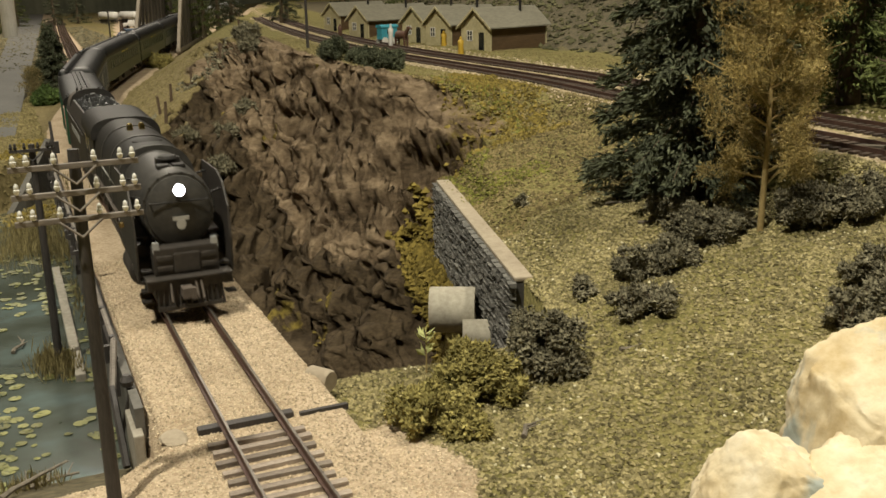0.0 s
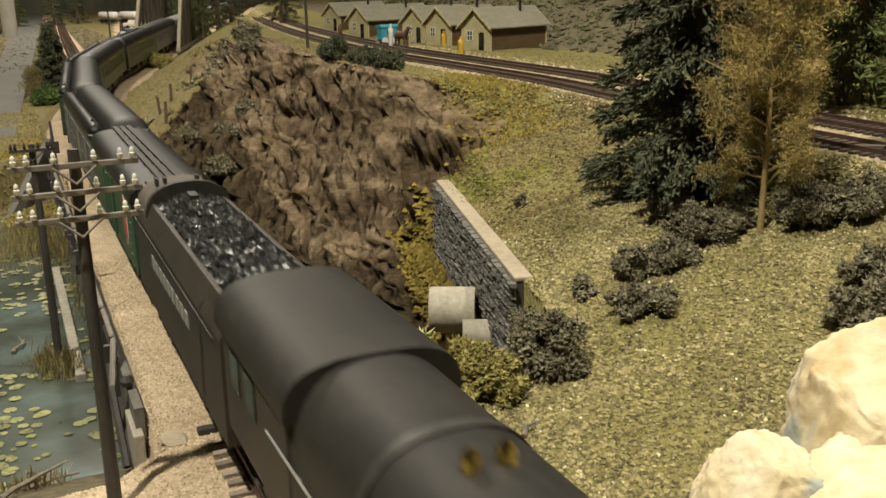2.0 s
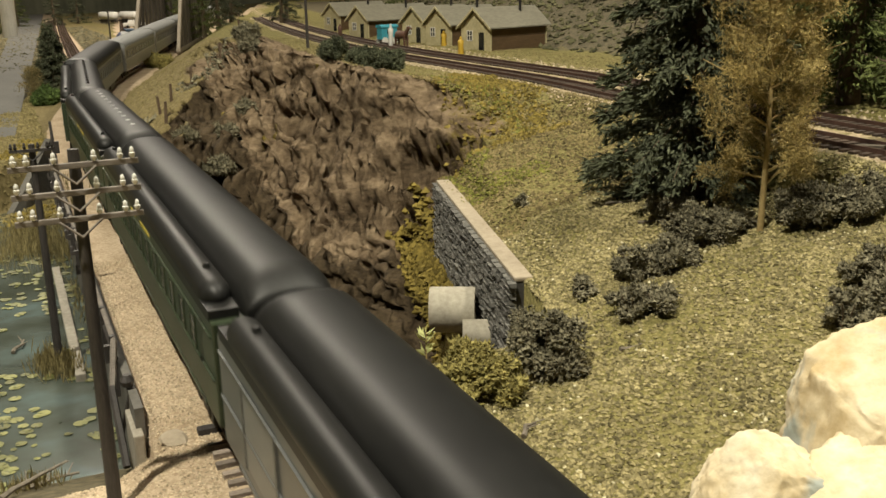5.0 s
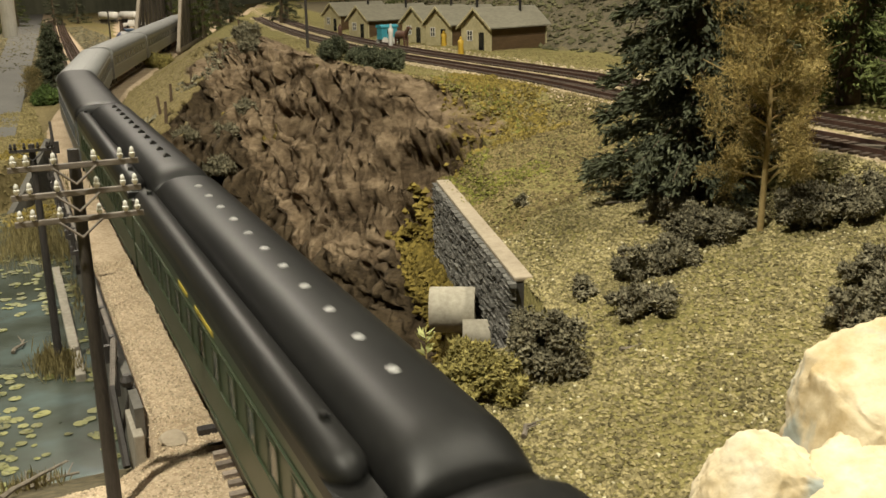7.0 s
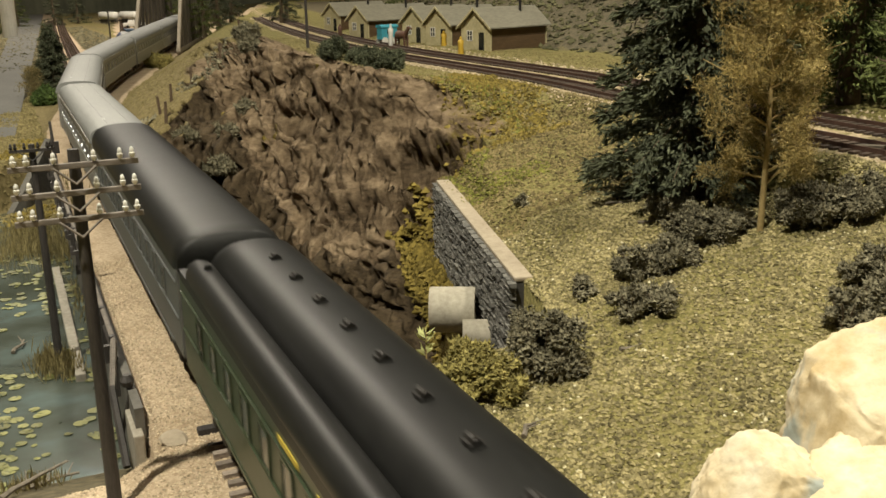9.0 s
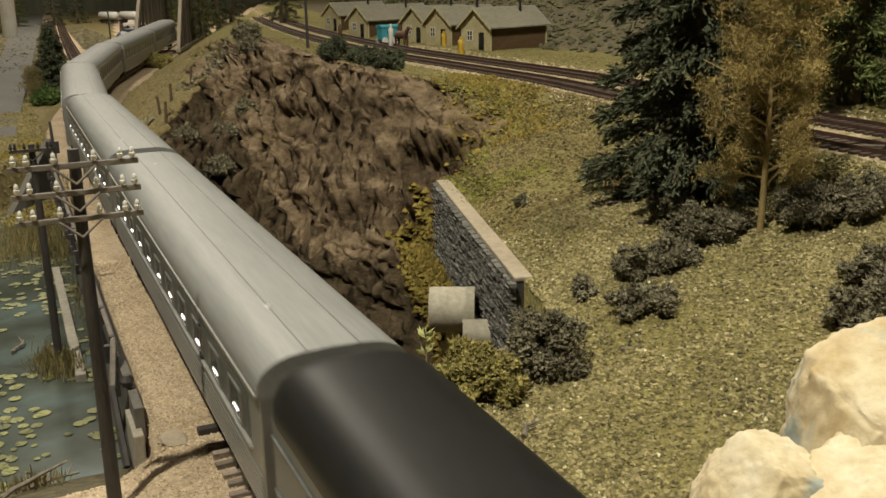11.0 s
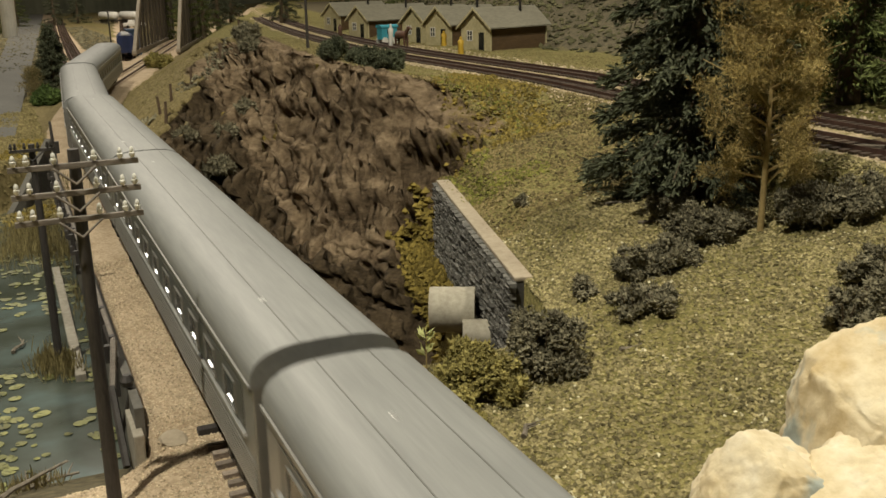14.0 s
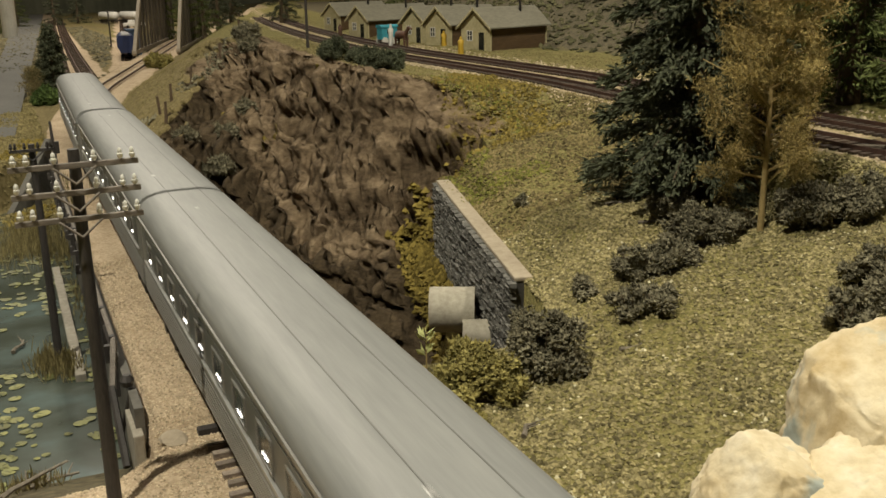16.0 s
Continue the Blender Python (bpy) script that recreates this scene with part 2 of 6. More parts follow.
def plaster_rock_material():
    m, nd, ln, bs = nodes_of("stained_plaster_rock")
    a, b, c = tex(nd, ln, "Noise", 45, Detail=7, Roughness=0.65), tex(nd, ln, "Noise", 26, (1, 1, 0.6), Detail=5, Roughness=0.6), tex(nd, ln, "Noise", 260, Detail=5)
    base = ramp(nd, ln, a.outputs[0], [(0.32, (0.50, 0.38, 0.20)), (0.5, (0.68, 0.58, 0.39)), (0.68, (0.80, 0.74, 0.60))])
    stain = ramp(nd, ln, b.outputs[0], [(0.50, (0, 0, 0)), (0.57, (1, 1, 1))])
    col = mix(nd, ln, stain, base, (0.37, 0.40, 0.36))
    ln.new(col, bs.inputs["Base Color"])
    bs.inputs["Roughness"].default_value = 0.9
    bp = nd.new("ShaderNodeBump")
    bp.inputs["Strength"].default_value, bp.inputs["Distance"].default_value = 0.6, 0.002
    ln.new(mix(nd, ln, 0.4, a.outputs[0], c.outputs[0]), bp.inputs["Height"])
    ln.new(bp.outputs[0], bs.inputs["Normal"])
    return m


PLASTER_ROCK = plaster_rock_material()
CONCRETE_PIPE = material("pale_concrete_pipe", (0.26, 0.235, 0.18), (0.50, 0.46, 0.37), 350, 50, 0.85)
CONCRETE_WARM = material("worn_beige_concrete", (0.27, 0.22, 0.155), (0.46, 0.39, 0.29), 300, 30, 0.9)
TIE_DARK = material("dark_brown_tie", (0.03, 0.02, 0.014), (0.10, 0.07, 0.05), 400, 50, 0.9, vary=0.3)
CABIN_BROWN = material("brown_cabin_boards", (0.075, 0.045, 0.02), (0.17, 0.105, 0.05), 200, 30, 0.85, stretch=(0.3, 1, 3))
CABIN_CREAM = material("cream_cabin_trim", (0.36, 0.31, 0.17), (0.58, 0.52, 0.32), 300, 40, 0.8)
CABIN_ROOF = material("grey_shingle_roof", (0.17, 0.155, 0.115), (0.30, 0.28, 0.215), 250, 30, 0.9, stretch=(0.5, 2, 2))
TURQUOISE = material("turquoise_paint", (0.03, 0.22, 0.30), (0.06, 0.36, 0.45), 300, 40, 0.6)
HORSE = material("chestnut_paint", (0.06, 0.03, 0.02), (0.15, 0.075, 0.045), 300, 40, 0.7)
FIG_YELLOW = material("yellow_figurine_paint", (0.45, 0.28, 0.02), (0.6, 0.4, 0.05), 300, 40, 0.6)
TRUSS_WOOD = material("pale_weathered_timber", (0.24, 0.20, 0.15), (0.42, 0.36, 0.28), 150, 20, 0.85, stretch=(3, 3, 0.4))
BOARD_WOOD = material("brown_grey_boards", (0.055, 0.045, 0.035), (0.19, 0.16, 0.125), 150, 20, 0.9, stretch=(3, 3, 0.4), vary=0.4)
BLUE = material("dark_blue_paint", (0.01, 0.02, 0.07), (0.025, 0.045, 0.14), 300, 30, 0.4)
STEEL_BLUE = material("grey_blue_paint", (0.05, 0.085, 0.14), (0.09, 0.14, 0.21), 200, 20, 0.6)
ASPHALT = material("grey_model_road", (0.09, 0.088, 0.08), (0.17, 0.165, 0.15), 200, 10, 0.9)
YARD_WEED = material("dull_yard_weed", (0.05, 0.048, 0.025), (0.24, 0.21, 0.12), 200, 10, 0.95, vary=0.5)
SLOPE_BRUSH = material("dull_olive_brush", (0.035, 0.036, 0.015), (0.14, 0.13, 0.06), 200, 10, 0.95, vary=0.5)

# ---- building helpers ----
def join(bm, verts, faces):
    vs = [bm.verts.new(v) for v in verts]
    for f in faces:
        bm.faces.new([vs[i] for i in f])
    return vs


def box(bm, cx, cy, cz, sx, sy, sz, rz=0.0, taper=1.0):
    c, s = math.cos(radians(rz)), math.sin(radians(rz))
    out = []
    for k in (-0.5, 0.5):
        t = taper if k > 0 else 1.0
        for i, j in ((-0.5, -0.5), (0.5, -0.5), (0.5, 0.5), (-0.5, 0.5)):
            x, y = i * sx * t, j * sy * t
            out.append((cx + x * c - y * s, cy + x * s + y * c, cz + k * sz))
    return join(bm, out, [(3, 2, 1, 0), (4, 5, 6, 7), (0, 1, 5, 4), (1, 2, 6, 5), (2, 3, 7, 6), (3, 0, 4, 7)])


def rod(bm, a, b, r0, r1=None, seg=8):
    a, b = Vector(a), Vector(b)
    r1 = r0 if r1 is None else r1
    d = (b - a).normalized()
    u = d.orthogonal().normalized()
    v = d.cross(u)
    ring = [(math.cos(2 * math.pi * i / seg), math.sin(2 * math.pi * i / seg)) for i in range(seg)]
    pts = [a + r0 * (c * u + s * v) for c, s in ring] + [b + r1 * (c * u + s * v) for c, s in ring]
    faces = [(i, (i + 1) % seg, seg + (i + 1) % seg, seg + i) for i in range(seg)]
    join(bm, pts, faces + [tuple(range(seg))[::-1], tuple(range(seg, 2 * seg))])


def lathe(bm, axis_a, axis_b, rings, seg=20, caps=True):
    """Rings (share of the way from a to b, radius)."""
    a, b = Vector(axis_a), Vector(axis_b)
    d = (b - a).normalized()
    u = d.orthogonal().normalized()
    v = d.cross(u)
    pts = []
    for t, r in rings:
        pts += [a + (b - a) * t + r * (math.cos(2 * math.pi * i / seg) * u + math.sin(2 * math.pi * i / seg) * v) for i in range(seg)]
    faces = []
    for k in range(len(rings) - 1):
        faces += [(k * seg + i, k * seg + (i + 1) % seg, (k + 1) * seg + (i + 1) % seg, (k + 1) * seg + i) for i in range(seg)]
    if caps:
        faces += [tuple(range(seg))[::-1], tuple(range((len(rings) - 1) * seg, len(rings) * seg))]
    join(bm, pts, faces)


def extrude(bm, profile, y0, y1, cap=True):
    """A closed profile of (x, z) drawn out along y."""
    n = len(profile)
    pts = [(x, y0, z) for x, z in profile] + [(x, y1, z) for x, z in profile]
    faces = [(i, (i + 1) % n, n + (i + 1) % n, n + i) for i in range(n)]
    if cap:
        faces += [tuple(range(n))[::-1], tuple(range(n, 2 * n))]
    join(bm, pts, faces)


def finish(name, bm, mat, smooth=None, bevel=0.0):
    bmesh.ops.recalc_face_normals(bm, faces=bm.faces)
    if bevel:
        es = [e for e in bm.edges if len(e.link_faces) == 2 and e.calc_face_angle(0) > 0.6]
        bmesh.ops.bevel(bm, geom=es, offset=bevel, segments=2, affect="EDGES", profile=0.6, clamp_overlap=True)
    bmesh.ops.scale(bm, vec=(CM, CM, CM), verts=bm.verts)
    me = bpy.data.meshes.new(name)
    bm.to_mesh(me)
    bm.free()
    me.materials.append(mat)
    if smooth is not None:
        me.shade_smooth()
        me.set_sharp_from_angle(angle=radians(smooth))
    return me


def part(name, bm, mat, parent, label="", smooth=None, bevel=0.0):
    ob = new(name, finish(name, bm, mat, smooth, bevel))
    ob.parent = parent
    return tagged(ob, label) if label else ob


def solid(name, bm, mat, label, category, group="", kind="", smooth=None, bevel=0.0):
    return tagged(new(name, finish(name, bm, mat, smooth, bevel)), label, category, group, kind)


def holder(name, m, label, category, group="", kind=""):
    ob = new(name)
    ob.empty_display_size = 0.01
    ob.matrix_world = m
    return tagged(ob, label, category, group, kind)


def cloud(name, verts, faces, mat):
    """A mesh from arrays in cm."""
    me = bpy.data.meshes.new(name)
    me.from_pydata((np.asarray(verts) * CM).tolist(), [], faces if isinstance(faces, list) else faces.tolist())
    me.materials.append(mat)
    return me


# ---- lie of the land ----
def hash2(i, j, k=0):
    h = np.sin(i * 127.1 + j * 311.7 + k * 74.7) * 43758.5453
    return h - np.floor(h)


def smooth_noise(x, y, k=0):
    i, j = np.floor(x), np.floor(y)
    u, v = x - i, y - j
    u, v = u * u * (3 - 2 * u), v * v * (3 - 2 * v)
    return (hash2(i, j, k) * (1 - u) + hash2(i + 1, j, k) * u) * (1 - v) + (hash2(i, j + 1, k) * (1 - u) + hash2(i + 1, j + 1, k) * u) * v


def layered(x, y, k=0, octaves=4):
    total, amp = 0, 0.5
    for o in range(octaves):
        total = total + amp * (smooth_noise(x * 2 ** o, y * 2 ** o, k + o) - 0.5)
        amp *= 0.55
    return total


def billow(a, b, k):
    """Rounded swellings with sharp creases between them."""
    return np.abs(2 * smooth_noise(a, b, k) - 1) ** 0.62


def rock_folds(x, y, z):
    """Long overlapping tongues of rock: slanting ones, and level ledges that take over by patches."""
    p, v = 0.914 * x - 0.405 * y, 0.93 * z + 0.11 * x + 0.25 * y
    bend = 1.6 * layered(p / 4.5, v / 4.5, 121)
    c, w = 0.80 * p + 0.60 * v + bend, 0.60 * p - 0.80 * v
    slant = 0.62 * billow(c / 1.7, w / 3.4, 131) + 0.58 * billow(c / 0.8 + 9, w / 1.7, 141) + 0.36 * billow(c / 0.42, w / 0.95, 151)
    c2, w2 = v + 0.18 * p + bend * 0.7, p
    level = 0.62 * billow(c2 / 1.25, w2 / 3.0, 161) + 0.58 * billow(c2 / 0.62, w2 / 1.6 + 5, 171) + 0.36 * billow(c2 / 0.36, w2 / 0.85, 181)
    share = np.clip(0.62 + 0.055 * (p + 6) + 2.4 * layered(p / 5, v / 5, 191), 0, 1)
    share = share * share * (3 - 2 * share)
    return slant * (1 - share) + level * share + 1.5 * layered(p / 5, v / 4, 201, 3)


def step(a, b, x):
    t = np.clip((x - a) / (b - a), 0, 1)
    return t * t * (3 - 2 * t)


CURVE, RADIUS, SWING = 82.0, 210.0, 58.0


def track(u):
    """Place and heading (radians to the right of +y) of the main line at u cm along it."""
    if u <= CURVE:
        return 0.0, u, 0.0
    a = min(u - CURVE, SWING) / RADIUS
    x, y = RADIUS * (1 - math.cos(a)), CURVE + RADIUS * math.sin(a)
    rest = max(0.0, u - CURVE - SWING)
    return x + rest * math.sin(a), y + rest * math.cos(a), a


def beside_track(x, y):
    """Signed distance to the right of the main line."""
    a = SWING / RADIUS
    xe, ye = RADIUS * (1 - math.cos(a)), CURVE + RADIUS * math.sin(a)
    arc = RADIUS - np.hypot(x - RADIUS, y - CURVE)
    tail = (x - xe) * math.cos(a) - (y - ye) * math.sin(a)
    far = ((x - xe) * math.sin(a) + (y - ye) * math.cos(a)) > 0
    return np.where(y <= CURVE, x, np.where(far, tail, arc))


def climb(u):
    """Height of the main line's railheads above those on the bridge."""
    return 0.016 * np.clip(u - 85.0, 0, 130)


def upper_track_x(y):
    return 33.0 + 4.0 * step(30, 75, y) + np.maximum(0, y - 105) ** 1.35 * 0.025


WALL_A, WALL_B = (13.9, 36.0), (19.0, 56.0)
POND = -4.0


def zones(x, y):
    """Height of the ground and the weight of each covering."""
    d = beside_track(x, y)
    wob = layered(x / 6, y / 6, 3)
    ux = upper_track_x(y)
    near = np.maximum(0.25 * (x - 14.5), -1.7 + 0.05 * (x - 3)) + wob * 0.7
    rise = climb(y)
    far = -0.5 + rise + 0.58 * (d - 4.2) + wob * 1.0
    hill = np.where(y < 58, near, near + (far - near) * step(58, 76, y))
    shelf = 5.0 + 1.0 * np.exp(-((x - 21) / 4.5) ** 2) * step(58, 70, y) * step(126, 112, y) + np.maximum(0, x - ux - 16) * 0.42 + layered(x / 9, y / 9, 11) * 0.5 + 1.5 * np.exp(-((x - 19) / 6.5) ** 2 - ((y - 124) / 20) ** 2)
    hill = np.where(hill > shelf - 0.6, shelf - 0.6 + 0.6 * np.tanh((hill - shelf + 0.6) / 0.6), hill)
    onbed = step(7.0, 5.0, np.abs(x - ux))
    hill = hill + (4.75 - hill) * onbed * (hill > 3.0)
    # the ravine beside the bridge: its floor climbs away, its far wall is steep
    floor = np.interp(y, (36, 48, 60, 70, 80, 89, 100, 113), (-7.0, -6.4, -4.9, -3.9, -1.8, 0.9, 4.2, 6.2))
    foot = 11.4 + 6.3 * step(67, 56, y) + 1.6 * layered(y / 9, y * 0, 23)
    cliff = -7 + 1.5 * (x - foot)
    face = np.maximum(floor, cliff) + 0.8 * np.exp(-np.abs(cliff - floor) / 1.6)
    folds = rock_folds(x, y, np.clip(face, -7, 7))
    cut = np.maximum(-10.0, face + 3.6 * (folds - 0.95) * (0.85 + 0.15 * step(-1.5, 1.0, cliff - floor)))
    ledge = step(6.0, 2.5, cut - hill) * step(56, 61, y) * step(118, 108, y) * step(11, 14, x) * step(31, 26, x)
    hill = hill + ledge * 1.5 * (folds - 0.95)
    cut = np.maximum(cut, -7.5 + 1.3 * np.maximum(0, 36.5 - y - 0.15 * (x - 8)))
    wx = WALL_A[0] + (y - WALL_A[1]) * (WALL_B[0] - WALL_A[0]) / (WALL_B[1] - WALL_A[1])
    behind = x - wx
    terrace = np.where((y > WALL_A[1] - 1) & (y < WALL_B[1] + 1), step(2.6, 1.3, behind), 0)
    hill = hill + (np.minimum(hill, 0.0 + 0.018 * (y - 36)) - hill) * terrace
    talus = -9.0 + 4.3 * step(3.8, 1.2, -behind) * step(34, 40, y) + layered(x / 2, y / 2, 71) * 0.8
    cut = np.where(behind < 0.25, np.maximum(cut, talus), cut)
    cut = np.where((y < WALL_B[1] + 1) & (behind > 0.25), np.maximum(cut, hill), cut)
    land = np.minimum(hill, cut)
    rocky = np.maximum(step(0.1, 0.5, hill - cut), ledge) * (y > 30)
    # embankment and deck of the main line
    deck = -0.52 + rise + wob * 0.05 - 2.6 * np.maximum(0, np.abs(d) - 3.0)
    right = np.maximum(land, deck)
    # left side: pond, its banks and the meadow behind
    e = -d
    shore = -1.1 - 0.42 * np.maximum(0, y - 27) + wob * 0.5
    wing = y - (86 + (np.maximum(x, -7.5) + 2.7) * 1.46)
    meadow = -4.8 + 0.035 * (y - 58) + wob * 0.7 + 4.1 * step(1.6, 3.5, wing) + 0.9 * step(4, 18, wing)
    left = np.maximum(shore, np.minimum(meadow, -0.6 - 0.02 * e - 0.35 * np.maximum(0, e - 9)))
    left = np.where(y > 60, np.maximum(left, np.minimum(-0.55, meadow)) , left)
    left = np.maximum(left, -6.2)
    left = np.where(y > 100, np.maximum(-1.0 + wob * 0.4 - 0.3 * np.maximum(0, e - 10) * step(190, 130, y), -7), left)
    deckl = -0.52 + rise + wob * 0.05 - 30 * np.maximum(0, np.abs(d) - 2.75) * step(100, 94, y) * step(27, 30, y) - 0.5 * np.maximum(0, np.abs(d) - 3.2)
    left = np.maximum(left, deckl)
    z = np.where(d >= 0, right, left)
    yard = step(225, 250, y)
    z = z * (1 - yard) + yard * np.where(d > 6, np.minimum(z, 5), -1)
    ballast = step(3.6, 2.8, np.abs(d + wob * 0.6)) + step(3.6, 1.9, x - 2 - wob * 3) * step(29, 27, y) * (x > -9)
    ballast = np.maximum(ballast, 0.5 * step(6.0, 4.0, np.abs(x - ux) + wob * 2) * (z > 3.5))
    for gauge_x in (6.5 + 0.032 * (y - 158), 3.0 + 0.045 * (y - 170), 17.4 + 0.11 * (y - 203)):
        ballast = np.maximum(ballast, step(4.5, 2.0, np.abs(x - gauge_x + wob * 2)) * step(150, 165, y) * (d < -2.5))
    straw = step(60, 75, y) * step(30, 22, x) * (d > -60)
    straw = np.maximum(straw, step(62, 66, y) * (d < 0) * (0.55 + 0.8 * layered(x / 7, y / 7, 17)))
    moss = step(0.15, 0.32, layered(x / 5 + 3, y / 5, 51)) * rocky * 0.8 + step(2.4, 0.4, np.abs(behind + 1.3 + wob * 3)) * (y < 57) * (y > 41) * (d > 4) * 0.7
    moss = moss + step(4.5, 1.0, np.abs(x - 0.30 * y - 6.2 + wob * 5)) * step(50, 57, y) * step(76, 68, y) * 0.42
    mud = (d < -3) * step(70, 62, y) * step(26, 29, y) + step(13, 18, x - ux) * 0.75 + (d < -3) * step(135, 150, y) * (0.35 + 1.2 * layered(x / 9, y / 9, 19))
    return z, dict(ballast=np.clip(ballast, 0, 1), straw=straw, rock=np.where(d > 3.2, rocky, 0), moss=moss, mud=mud * 1.0,
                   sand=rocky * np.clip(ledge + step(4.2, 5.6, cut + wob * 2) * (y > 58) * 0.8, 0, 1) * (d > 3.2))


def ground_z(x, y):
    return float(zones(np.array([float(x)]), np.array([float(y)]))[0][0])


def spread(*runs):
    out = []
    for a, b, s in runs:
        out += list(np.arange(a, b, s))
    return np.array(out + [runs[-1][1]])


def build_ground():
    xs = spread((-700, -100, 60), (-100, -20, 8), (-20, -8, 1.0), (-8, 4, 0.2), (4, 24, 0.09), (24, 32, 0.2), (32, 60, 0.6), (60, 120, 6), (120, 900, 60))
    ys = spread((-420, -40, 20), (-40, 15, 3), (15, 106, 0.2), (106, 260, 1.2), (260, 900, 30))
    X, Y = np.meshgrid(xs, ys)
    Z, zn = zones(X, Y)
    nx, ny = len(xs), len(ys)
    idx = np.arange(nx * ny).reshape(ny, nx)
    quads = np.stack([idx[:-1, :-1], idx[:-1, 1:], idx[1:, 1:], idx[1:, :-1]], -1).reshape(-1, 4)
    # bulges lean out over the creases below them
    lean = zn["rock"] * step(2.0, 4.0, Y - 42) * step(-9.0, -7.5, Z) * step(4.0, 6.0, X)
    folds = rock_folds(X, Y, np.clip(Z, -7, 7))
    X, Y = X - 1.5 * lean * (folds - 0.95), Y - 1.1 * lean * (folds - 0.95)
    me = cloud("ground", np.stack([X, Y, Z], -1).reshape(-1, 3), quads, GROUND)
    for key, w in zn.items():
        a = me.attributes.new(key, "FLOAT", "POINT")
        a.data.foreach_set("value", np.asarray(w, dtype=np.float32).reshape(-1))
    me.shade_smooth()
    tagged(new("ground", me), "model landscape with mossy hillside, brown rock ravine and beige ballast", "ground", kind="structure")


build_ground()
# ---- clumps for coal, ballast, foam and foliage ----
OCTA = np.array([(1, 0, 0), (-1, 0, 0), (0, 1, 0), (0, -1, 0), (0, 0, 1), (0, 0, -1)], float)
OCTA_F = np.array([(0, 2, 4), (2, 1, 4), (1, 3, 4), (3, 0, 4), (2, 0, 5), (1, 2, 5), (3, 1, 5), (0, 3, 5)])


def lumps(centres, size, rng, jitter=0.35, flat=1.0):
    """Small uneven lumps about the centres."""
    n = len(centres)
    v = OCTA[None] * (1 + rng.uniform(-jitter, jitter, (n, 6, 1))) + rng.uniform(-jitter, jitter, (n, 6, 3)) * 0.6
    a = rng.uniform(0, 6.283, n)
    c, s = np.cos(a)[:, None], np.sin(a)[:, None]
    v = np.stack([v[..., 0] * c - v[..., 1] * s, v[..., 0] * s + v[..., 1] * c, v[..., 2] * flat], -1)
    v = v * np.asarray(size)[:, None, None] + np.asarray(centres)[:, None]
    f = OCTA_F[None] + 6 * np.arange(n)[:, None, None]
    return v.reshape(-1, 3), f.reshape(-1, 3)


def blades(centres, direction, length, width, rng):
    """Narrow bent leaves: two triangles each, from the centre along the direction."""
    n = len(centres)
    d = np.asarray(direction, float)
    d = d / np.linalg.norm(d, axis=1, keepdims=True)
    side = np.cross(d, rng.normal(size=(n, 3)))
    side = side / np.linalg.norm(side, axis=1, keepdims=True)
    up = np.cross(side, d)
    L = np.asarray(length).reshape(-1, 1) * np.ones((n, 1))
    W = np.asarray(width).reshape(-1, 1) * np.ones((n, 1))
    c = np.asarray(centres)
    v = np.stack([c, c + d * L * 0.5 + side * W + up * W * 0.4, c + d * L, c + d * L * 0.5 - side * W + up * W * 0.4], 1)
    f = np.array([(0, 1, 2), (0, 2, 3)])[None] + 4 * np.arange(n)[:, None, None]
    return v.reshape(-1, 3), f.reshape(-1, 3)



# ---- main line ----
def rail_along(bm, off, u0, u1, du, half, z0, z1):
    n = int((u1 - u0) / du) + 1
    rows = []
    for i in range(n + 1):
        x, y, a = track(min(u1, u0 + i * du))
        c, s = math.cos(a), math.sin(a)
        h = climb(u0 + i * du if i < n else u1)
        rows.append([(x + (off + k) * c, y - (off + k) * s, z + h) for k, z in ((-half, z0), (half, z0), (half, z1), (-half, z1))])
    vs = [[bm.verts.new(p) for p in r] for r in rows]
    for a, b in zip(vs, vs[1:]):
        for k in range(4):
            bm.faces.new((a[k], a[(k + 1) % 4], b[(k + 1) % 4], b[k]))


def build_track():
    line = holder("railway_track", at(0, 0, 0), "rusty model rails on weathered ties in beige ballast", "track", kind="structure")
    for off in (-0.86, 0.86):
        bm = bmesh.new()
        for a, b, du in ((-330, 79, 409), (79, 217, 2), (217, 460, 243)):
            rail_along(bm, off, a, b, du, 0.12, -0.26, -0.22)
            rail_along(bm, off, a, b, du, 0.035, -0.22, -0.05)
        web = part("rail", bm, RAIL_RUST, line)
        bm = bmesh.new()
        for a, b, du in ((-330, 79, 409), (79, 217, 2), (217, 460, 243)):
            rail_along(bm, off, a, b, du, 0.04, -0.05, 0.0)
        part("railhead", bm, RAIL_TOP, web)
    return line


MAIN = build_track()


# ---- the train: cars follow one another at 20 cm a second ----
SPEED, GATE = 20.0, 35.5


def train_rows(front, rear, seconds=16.0):
    """Poses of a vehicle whose ends pass the gate at those seconds; its origin lies midway, on the railheads."""
    length = (rear - front) * SPEED
    rows = []
    for i in range(65):
        t = i * seconds / 64
        mid = GATE + SPEED * ((front + rear) / 2 - t)
        ax, ay, _ = track(mid - length * 0.32)
        bx, by, _ = track(mid + length * 0.32)
        heading = math.degrees(math.atan2(-(ax - bx), ay - by))
        za, zb = climb(mid - length * 0.32), climb(mid + length * 0.32)
        pitch = math.degrees(math.atan2(za - zb, length * 0.64))
        rows.append((t, at((ax + bx) / 2, (ay + by) / 2, (za + zb) / 2, 0, 0, heading) @ pose(0, 0, 0, pitch)))
    return rows


